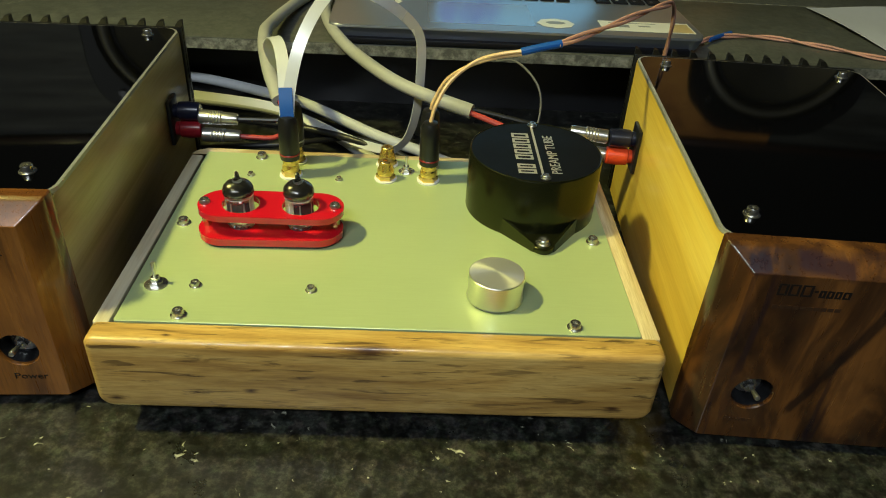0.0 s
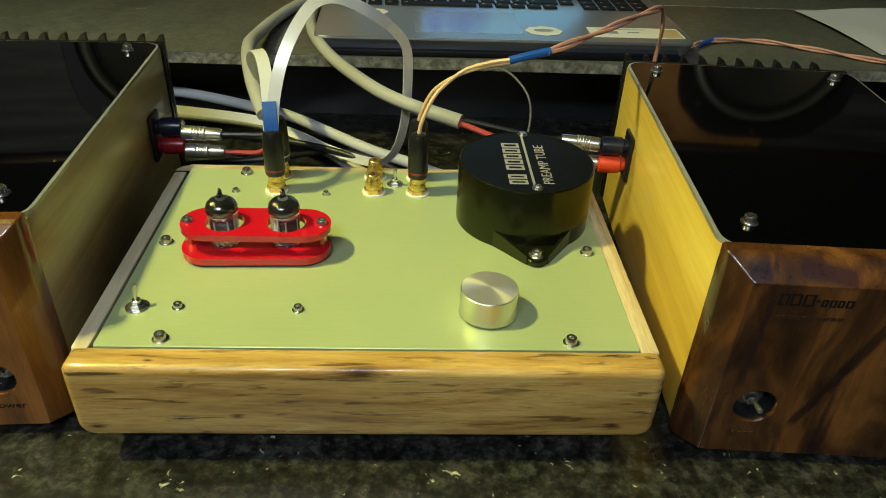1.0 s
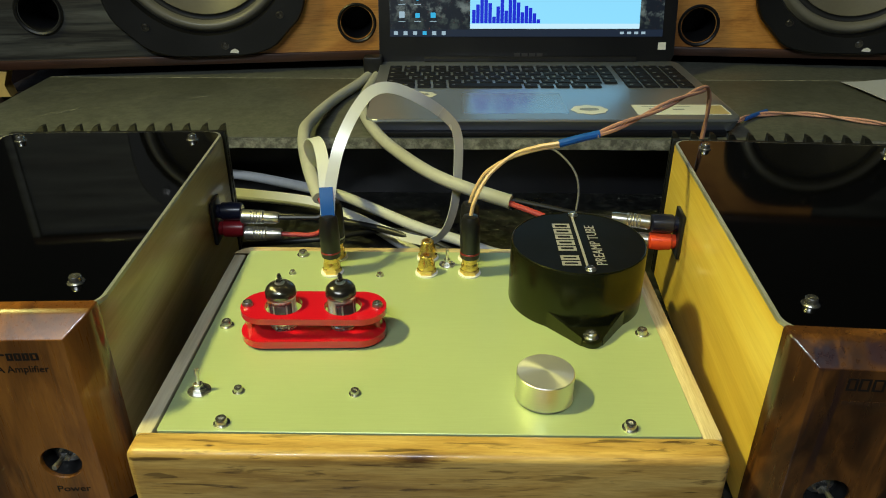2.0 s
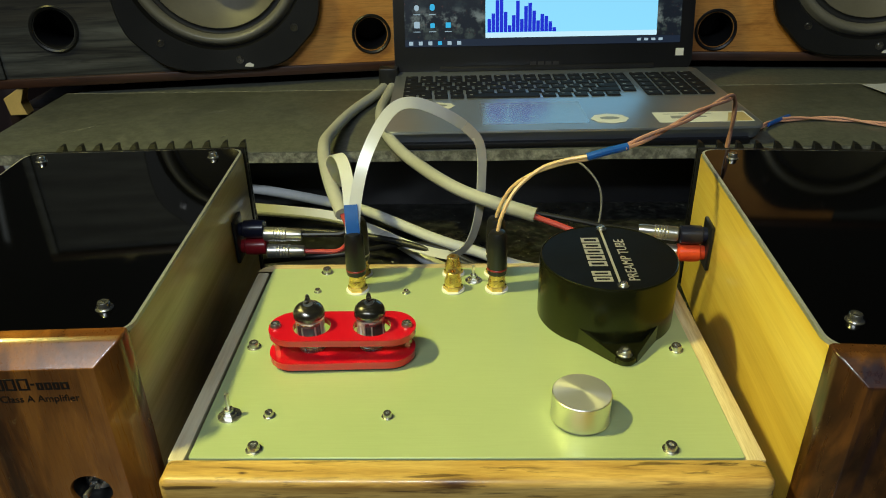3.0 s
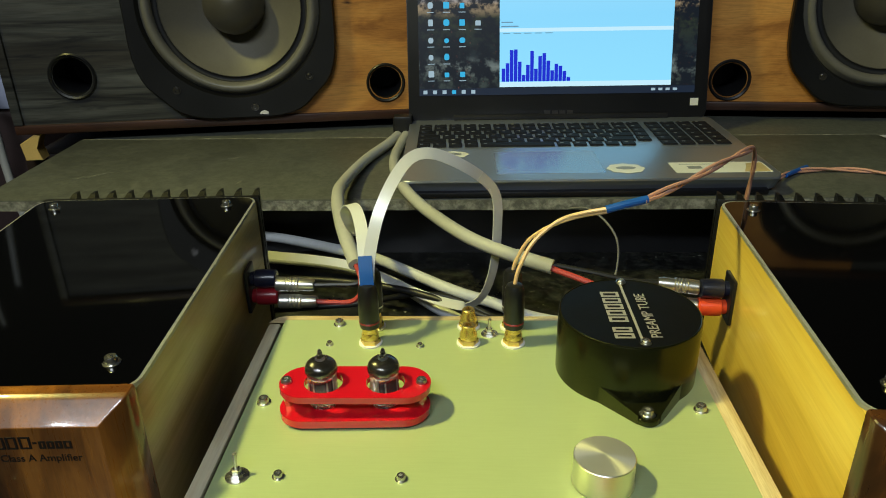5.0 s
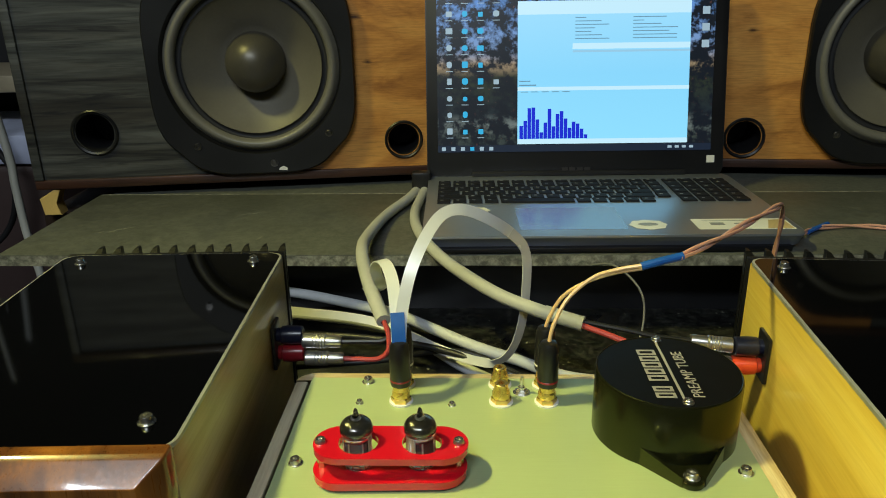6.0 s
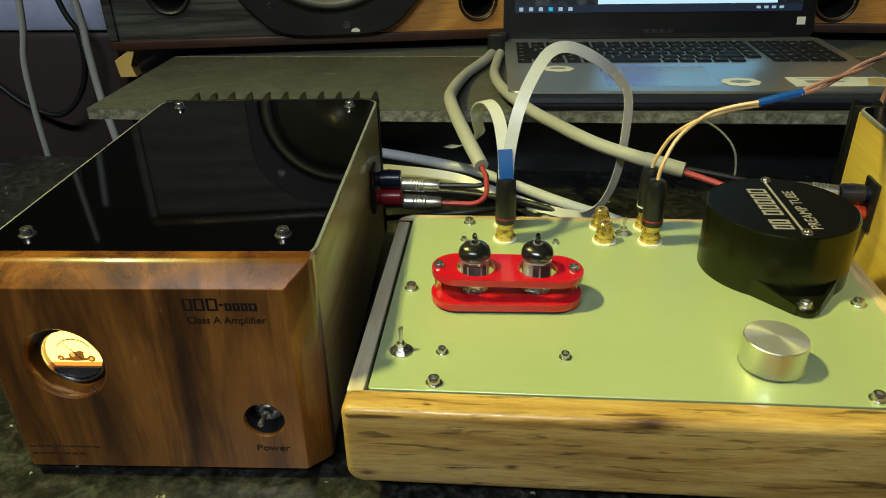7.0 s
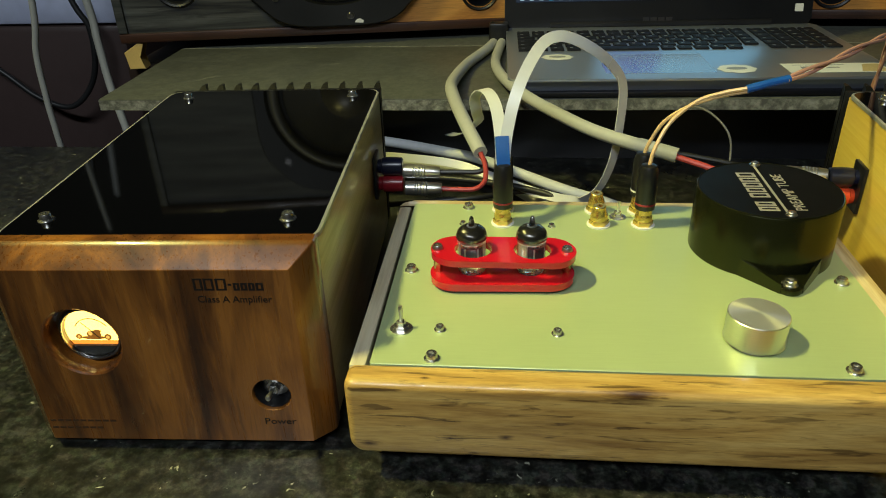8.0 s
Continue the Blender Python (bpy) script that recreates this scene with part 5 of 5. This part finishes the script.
# lettering on the fronts
FRONT = pose(0, -0.0001, 0.006, 90, 0, 0)
FADED_INK = plain("faded_lettering", (0.055, 0.024, 0.010), 0.5, vary=0.3, bump=0.0)
lettering("words", "Class A Amplifier", 0.0060, DARK_INK, ampL, FRONT @ pose(0.1205, 0.1000, 0), "dark burnt lettering", 0.0002, 0.95)
lettering("words", "Power", 0.0062, DARK_INK, ampL, FRONT @ pose(0.1440, 0.0150, 0), "dark burnt lettering", 0.0002, 1.15)
lettering("words", "Power", 0.0055, FADED_INK, ampR, FRONT @ pose(0.0240, 0.0150, 0), "dark burnt lettering", 0.0002, 1.1)
for amp, x in ((ampL, 0.1200), (ampR, 0.0270)):
    for k, (dx, wd, ht) in enumerate(((0.0, 0.0058, 0.0080), (0.0066, 0.0062, 0.0080), (0.0140, 0.0066, 0.0080), (0.0216, 0.0022, 0.0012), (0.0248, 0.0038, 0.0050), (0.0294, 0.0040, 0.0050), (0.0342, 0.0038, 0.0050), (0.0388, 0.0046, 0.0050))):
        bm = bmesh.new()
        z = 0.003 if k == 3 else 0.0
        if ht > 0.002:
            box(0, wd, ht - 0.0010, ht, 0, 0.0002, bm=bm)
            box(0, 0.0014, 0.00101, ht - 0.00101, 0, 0.0002, bm=bm)
            box(wd - 0.0014, wd, 0.00101, ht - 0.00101, 0, 0.0002, bm=bm)
            box(0, wd, 0, 0.0010, 0, 0.0002, bm=bm)
        else:
            box(0, wd, 0, ht, 0, 0.0002, bm=bm)
        part("maker_block", bm, DARK_INK, amp, m=FRONT @ pose(x + dx * 0.86, 0.1076 + z, 0) @ Matrix.Diagonal((0.86, 0.9, 1, 1)), smooth=0)
for k in range(10):
    part("small_print", box(0, 0.0030, 0, 0.0022, 0, 0.0002), FADED_INK, ampR, m=FRONT @ pose(0.0270 + 0.0036 * k, 0.0990, 0), smooth=0)
for row in range(2):
    for k in range(9 - 2 * row):
        part("small_print", box(0, 0.0034, 0, 0.0013, 0, 0.0002), FADED_INK, ampL, m=FRONT @ pose(0.0140 + 0.0046 * k, 0.0155 - 0.0055 * row, 0), smooth=0)


# ---------------------------------------------------------------- binding posts, plugs and cables
def binding_posts(amp, x, y, z, direction, low):
    """A black and a coloured post on a small block on the side of an amplifier."""
    s = direction
    blk = part("post_block", box(-0.003 if s < 0 else 0, 0.0 if s < 0 else 0.003, -0.011, 0.011, -0.026, 0.011, 0.001), BLACK_PLASTIC, amp, "black terminal block", m=pose(x, y, z))
    turn = pose(0, 0, 0, 0, 90 * s, 0)
    for dz, mt, lb in ((0.0, NAVY_PLASTIC, "black binding post"), (-0.0155, low, "red binding post")):
        part("binding_post", lathe([(0, 0), (0.0055, 0), (0.0060, 0.004), (0.0072, 0.005), (0.0076, 0.012), (0.0070, 0.0205), (0.0058, 0.0215), (0, 0.0215)], 18), mt, blk, lb, m=pose(0.002 * s, 0, dz) @ turn, smooth=40)


binding_posts(ampL, WAMP - 0.0013, 0.236, 0.0815 - DESK, 1, RED_PLASTIC)
binding_posts(ampR, 0.0013, 0.232, 0.0835 - DESK, -1, ORANGE_PLASTIC)


def banana_plug(eye, direction, label):
    """A knurled nickel plug pointing along the cable."""
    p = thing("banana_plug", label, "plug", Matrix.Translation(eye) @ Vector(direction).to_track_quat("Z", "Y").to_matrix().to_4x4(), "plugs on the amplifier posts")
    prof = [(0, 0), (0.0052, 0), (0.0058, 0.001), (0.0058, 0.008)]
    for k in range(4):
        z = 0.0085 + 0.0024 * k
        prof += [(0.0050, z), (0.0058, z + 0.0006), (0.0058, z + 0.0018)]
    prof += [(0.0050, 0.0185), (0.0050, 0.027), (0.0044, 0.030), (0.0030, 0.030), (0, 0.030)]
    part("barrel", lathe(prof, 24), NICKEL, p, "ribbed nickel barrel", smooth=25)
    return p


banana_plug((-0.1625, 0.2525, 0.0812), (1, 0.02, -0.05), "nickel banana plug on the black post")
banana_plug((-0.1615, 0.2520, 0.0660), (1, 0.02, -0.02), "nickel banana plug on the red post")
banana_plug((0.1630, 0.2420, 0.0835), (-1, 0.15, 0.06), "nickel banana plug on the black post")
banana_plug((0.1640, 0.2420, 0.0680), (-1, 0.15, 0.02), "nickel banana plug on the red post")


def cable(name, label, pts, radius, material, category="cable", n=10, group=""):
    c = thing(name, label, category, group=group)
    part("sheath", sweep(pts, radius, n), material, c, smooth=60)
    return c


# two thick grey speaker cables, from beside the laptop to the posts
g1 = cable("speaker_cable", "thick grey speaker cable looping to the amplifier posts", [(-0.098, 0.648, 0.0935), (-0.108, 0.600, 0.0935), (-0.128, 0.530, 0.094), (-0.136, 0.440, 0.101), (-0.131, 0.370, 0.110), (-0.116, 0.305, 0.106), (-0.100, 0.263, 0.093)], 0.0060, GREY_SHEATH, group="speaker cables")
part("red_core", sweep([(-0.100, 0.263, 0.093), (-0.096, 0.256, 0.085), (-0.096, 0.250, 0.074), (-0.104, 0.2495, 0.067), (-0.120, 0.2515, 0.0655), (-0.132, 0.2525, 0.0655)], 0.0020, 8), RED_WIRE, g1, "red core")
part("black_core", sweep([(-0.101, 0.264, 0.092), (-0.096, 0.260, 0.085), (-0.100, 0.2550, 0.0800), (-0.116, 0.2540, 0.0797), (-0.133, 0.2535, 0.0797)], 0.0020, 8), BLACK_WIRE, g1, "black core")
g2 = cable("speaker_cable", "thick grey speaker cable running behind the preamplifier", [(-0.088, 0.655, 0.0945), (-0.093, 0.600, 0.0935), (-0.095, 0.530, 0.095), (-0.084, 0.455, 0.099), (-0.062, 0.385, 0.102), (-0.036, 0.332, 0.103), (-0.008, 0.295, 0.1005), (0.022, 0.271, 0.098), (0.040, 0.262, 0.096)], 0.0056, GREY_SHEATH, group="speaker cables")
part("clear_sleeve", sweep([(0.026, 0.2690, 0.0976), (0.040, 0.2620, 0.0960), (0.054, 0.2560, 0.0940)], 0.0059, 12), GREY_SHEATH, g2, "frosted sleeve")
part("red_core", sweep([(0.048, 0.257, 0.0945), (0.080, 0.241, 0.0885), (0.105, 0.231, 0.080), (0.122, 0.236, 0.072), (0.136, 0.246, 0.0685)], 0.0024, 8), RED_WIRE, g2, "red core")
part("black_core", sweep([(0.049, 0.260, 0.0955), (0.084, 0.252, 0.0915), (0.112, 0.248, 0.087), (0.135, 0.2475, 0.0850)], 0.0020, 8), BLACK_WIRE, g2, "black core")
clip = thing("cable_clip", "small black clip where the cables leave the laptop", "clip", pose(-0.094, 0.640, 0.0872))
part("body", box(-0.012, 0.012, -0.006, 0.012, 0, 0.030, 0.003), BLACK_PLASTIC, clip)


def rca_plug(x, y, label, ring):
    p = thing("phono_plug", label, "plug", pose(x, y, ZP + 0.0050), "phono plugs in the preamplifier sockets")
    part("collar", lathe([(0.0046, 0), (0.0055, 0), (0.0055, 0.0085), (0.0050, 0.0090), (0.0046, 0.0090)], 24), GOLD, p, "gold collar")
    part("barrel", lathe([(0.0046, 0.0088), (0.0068, 0.0090), (0.0071, 0.0105), (0.0072, 0.026), (0.0066, 0.0385), (0.0052, 0.0415), (0.0030, 0.0422), (0, 0.0422)], 28), BLACK_PLASTIC, p, "black barrel")
    part("band", lathe([(0.0072, 0.0125), (0.00735, 0.0127), (0.00735, 0.0137), (0.0072, 0.0139)], 28), ring, p, "thin coloured band")
    return p


rca_plug(-0.0805, 0.1895, "black phono plug with a gold collar", RED_PLASTIC)
rca_plug(-0.0805, 0.2120, "black phono plug standing behind another", WHITE_PLASTIC)
rca_plug(0.0205, 0.1895, "black phono plug with amber wires", RED_PLASTIC)
rca_plug(0.0205, 0.2120, "black phono plug with a pale band", WHITE_PLASTIC)

# flat silver ribbon leads with blue tape
rib = thing("ribbon_lead", "flat silver-grey ribbon lead arching from a phono plug", "cable", group="ribbon leads")
def ribbon_across(u, d):
    """The band faces the room on its way up and over, then turns its edge as it falls."""
    if u < 0.36:
        return d.cross(Vector((0.10, -0.85, 0.50)))
    k = min(1.0, (u - 0.36) / 0.06)
    return d.cross(Vector((0.10 + 0.40 * k, -0.85, 0.50 - 0.15 * k)))


part("band", sweep([(-0.0800, 0.190, 0.112), (-0.0785, 0.1975, 0.132), (-0.0725, 0.209, 0.157), (-0.0620, 0.225, 0.1775), (-0.0505, 0.2400, 0.1880), (-0.0350, 0.2490, 0.1875), (-0.0130, 0.2590, 0.1745), (0.0030, 0.272, 0.158), (0.0108, 0.2790, 0.143), (0.0120, 0.282, 0.118), (0.0098, 0.288, 0.080), (0.0030, 0.298, 0.050), (-0.008, 0.309, 0.032), (-0.022, 0.322, 0.024), (-0.055, 0.345, 0.022), (-0.102, 0.382, 0.024), (-0.140, 0.405, 0.026), (-0.220, 0.425, 0.026), (-0.30, 0.44, 0.024)], 0, flat=(0.0084, 0.0008, ribbon_across)), RIBBON, rib, "flat silver band", smooth=50)
part("tape", sweep([(-0.0802, 0.1890, 0.107), (-0.0812, 0.1930, 0.119), (-0.0820, 0.1985, 0.1305)], 0, flat=(0.0094, 0.0062, (1, 0.2, 0.1))), BLUE_TAPE, rib, "blue tape wrap")
rib2 = thing("ribbon_lead", "flat silver-grey ribbon lead curling back over the cables", "cable", group="ribbon leads")
part("band", sweep([(-0.0815, 0.1900, 0.112), (-0.0825, 0.1990, 0.129), (-0.0862, 0.2160, 0.1450), (-0.0920, 0.2340, 0.1510), (-0.0990, 0.2490, 0.1490), (-0.1040, 0.2590, 0.1390), (-0.1030, 0.2700, 0.1240), (-0.1030, 0.2900, 0.1100), (-0.1150, 0.3400, 0.0840), (-0.1280, 0.3950, 0.0600), (-0.1430, 0.4550, 0.0390)], 0, flat=(0.0088, 0.0008, lambda u, d: (1.0 - 0.3 * u, 0.25 + 0.2 * u, 0.1))), RIBBON, rib2, "flat silver band", smooth=50)

# twisted copper and amber wires towards the far side of the laptop
tw = thing("twisted_wires", "twisted pink and amber wires with blue tape", "cable")
part("amber_wire", sweep([(0.0205, 0.1895, 0.1125), (0.0235, 0.1930, 0.124), (0.033, 0.200, 0.140), (0.050, 0.206, 0.153), (0.066, 0.2035, 0.1600), (0.082, 0.201, 0.1640)], 0.0014, 8), AMBER_WIRE, tw, "amber wire")
part("amber_wire", sweep([(0.0205, 0.2120, 0.1125), (0.0230, 0.2110, 0.122), (0.031, 0.209, 0.138), (0.046, 0.207, 0.1495), (0.064, 0.2050, 0.1570), (0.082, 0.202, 0.1615)], 0.0014, 8), AMBER_WIRE, tw, "amber wire")
part("tape", sweep([(0.0805, 0.2015, 0.1630), (0.094, 0.2025, 0.1665), (0.108, 0.205, 0.1690)], 0.0028, 10), BLUE_TAPE, tw, "blue tape sleeve")
for ph in (0.0, math.pi):
    pts = []
    guide = smooth_line([(0.106, 0.2045, 0.1685), (0.140, 0.230, 0.1725), (0.175, 0.265, 0.1745), (0.206, 0.300, 0.1735), (0.217, 0.317, 0.168), (0.224, 0.330, 0.152), (0.228, 0.342, 0.128), (0.230, 0.352, 0.098), (0.230, 0.362, 0.060)], 6)
    for i, q in enumerate(guide):
        a = ph + i * 0.42
        pts.append(q + Vector((0.0, math.cos(a), math.sin(a))) * 0.0017)
    part("pink_wire", sweep(pts, 0.0014, 8, steps=2), COPPER_WIRE, tw, "pink copper wire")
tw2 = thing("twisted_wires", "twisted pink wires lying over the slab with blue tape", "cable")
part("tape", sweep([(0.318, 0.478, 0.0915), (0.336, 0.494, 0.0912), (0.352, 0.508, 0.0905)], 0.0026, 10), BLUE_TAPE, tw2, "blue tape sleeve")
for ph in (0.0, math.pi):
    pts = []
    guide = smooth_line([(0.304, 0.462, 0.094), (0.335, 0.493, 0.0912), (0.390, 0.500, 0.0905), (0.440, 0.478, 0.0905), (0.490, 0.448, 0.0905), (0.540, 0.420, 0.092), (0.60, 0.39, 0.089)], 7)
    for i, q in enumerate(guide):
        a = ph + i * 0.5
        pts.append(q + Vector((0.0, math.cos(a), math.sin(a))) * 0.0015)
    part("pink_wire", sweep(pts, 0.0013, 8, steps=2), COPPER_WIRE, tw2, "pink copper wire")

# cables lying behind the preamplifier
cable("white_cable", "white cable lying behind the preamplifier", [(-0.30, 0.490, 0.022), (-0.228, 0.480, 0.022), (-0.140, 0.442, 0.022), (-0.103, 0.425, 0.020), (-0.030, 0.372, 0.014), (0.010, 0.360, 0.006), (0.062, 0.340, -0.002), (0.15, 0.33, -0.0042)], 0.0056, WHITE_CABLE, group="cables behind the preamplifier")
cable("white_cable", "white cable crossing under the ribbon", [(-0.30, 0.455, 0.012), (-0.215, 0.440, 0.014), (-0.140, 0.425, 0.012), (-0.085, 0.392, 0.010), (-0.030, 0.350, -0.0020), (0.030, 0.310, -0.0045), (0.11, 0.285, -0.0045)], 0.0054, WHITE_CABLE, group="cables behind the preamplifier")
cable("black_cable", "thin black cable among the white ones", [(-0.25, 0.400, 0.010), (-0.15, 0.375, 0.022), (-0.06, 0.345, 0.024), (0.02, 0.310, 0.012), (0.09, 0.300, -0.0060), (0.16, 0.31, -0.0067)], 0.0032, BLACK_WIRE)
cable("black_cable", "thin black cable among the white ones", [(-0.22, 0.340, 0.006), (-0.12, 0.330, 0.020), (-0.04, 0.360, 0.014), (0.04, 0.330, -0.0070), (0.12, 0.300, -0.0070)], 0.0028, BLACK_WIRE)
cable("thin_grey_wire", "thin grey wire curving down to the worktop", [(0.085, 0.430, 0.074), (0.105, 0.400, 0.085), (0.124, 0.375, 0.072), (0.128, 0.365, 0.048), (0.118, 0.350, 0.022), (0.085, 0.318, 0.002), (0.03, 0.315, -0.007), (-0.02, 0.345, -0.008)], 0.0011, DARK_GREY_SHEATH, n=8)

# ---------------------------------------------------------------- odds and ends round the slab
sheet = thing("paper_sheet", "white sheet of paper lying on the slab", "paper", pose(0.515, 0.470, 0.0875, 0, 0, 8))
bm = bmesh.new()
g = [[bm.verts.new((0.21 * i / 8, 0.165 * j / 8, 0.0008 + 0.003 * abs(math.sin(i * 0.5 + j * 0.35)))) for j in range(9)] for i in range(9)]
for i in range(8):
    for j in range(8):
        bm.faces.new((g[i][j], g[i + 1][j], g[i + 1][j + 1], g[i][j + 1]))
ext = bmesh.ops.extrude_face_region(bm, geom=list(bm.faces))
for v in [q for q in ext["geom"] if isinstance(q, bmesh.types.BMVert)]:
    v.co.z += 0.0004
part("sheet", bm, PAPER, sheet, smooth=60)

crate = thing("storage_crate", "dark brown glossy crate with a pale blue rim", "crate")
part("body", box(-1.45, -0.700, 0.85, 1.08, -0.74, 0.078, 0.012), GLOSS_BROWN, crate)
part("rim", box(-1.452, -0.698, 0.848, 1.082, 0.0785, 0.128, 0.008), PALE_BLUE, crate, "pale blue plastic rim")
ledge = thing("wall_ledge", "beige wooden ledge on the dark wall", "ledge")
part("board", box(-1.45, -0.66, 0.90, 1.115, 0.185, 0.212, 0.003), BEIGE, ledge)
cable("grey_cable", "thin grey cable hanging behind the worktop edge", [(-0.655, 0.60, 0.42), (-0.672, 0.60, 0.17), (-0.688, 0.60, 0.094), (-0.692, 0.60, 0.043), (-0.693, 0.60, -0.02), (-0.69, 0.60, -0.30)], 0.0042, GREY_SHEATH, group="hanging cables")
cable("grey_cable", "grey cable hanging down behind the slab", [(-0.705, 0.72, 0.42), (-0.668, 0.71, 0.15), (-0.660, 0.70, 0.085), (-0.652, 0.69, 0.02), (-0.63, 0.67, -0.08), (-0.60, 0.62, -0.30)], 0.0056, GREY_SHEATH, group="hanging cables")
cable("black_cable", "black cable looping down by the wall", [(-0.95, 0.80, 0.06), (-0.889, 0.80, 0.012), (-0.843, 0.80, -0.027), (-0.790, 0.80, -0.041), (-0.742, 0.80, 0.005), (-0.727, 0.80, 0.08), (-0.75, 0.80, 0.15), (-0.80, 0.82, 0.42)], 0.0045, BLACK_WIRE)
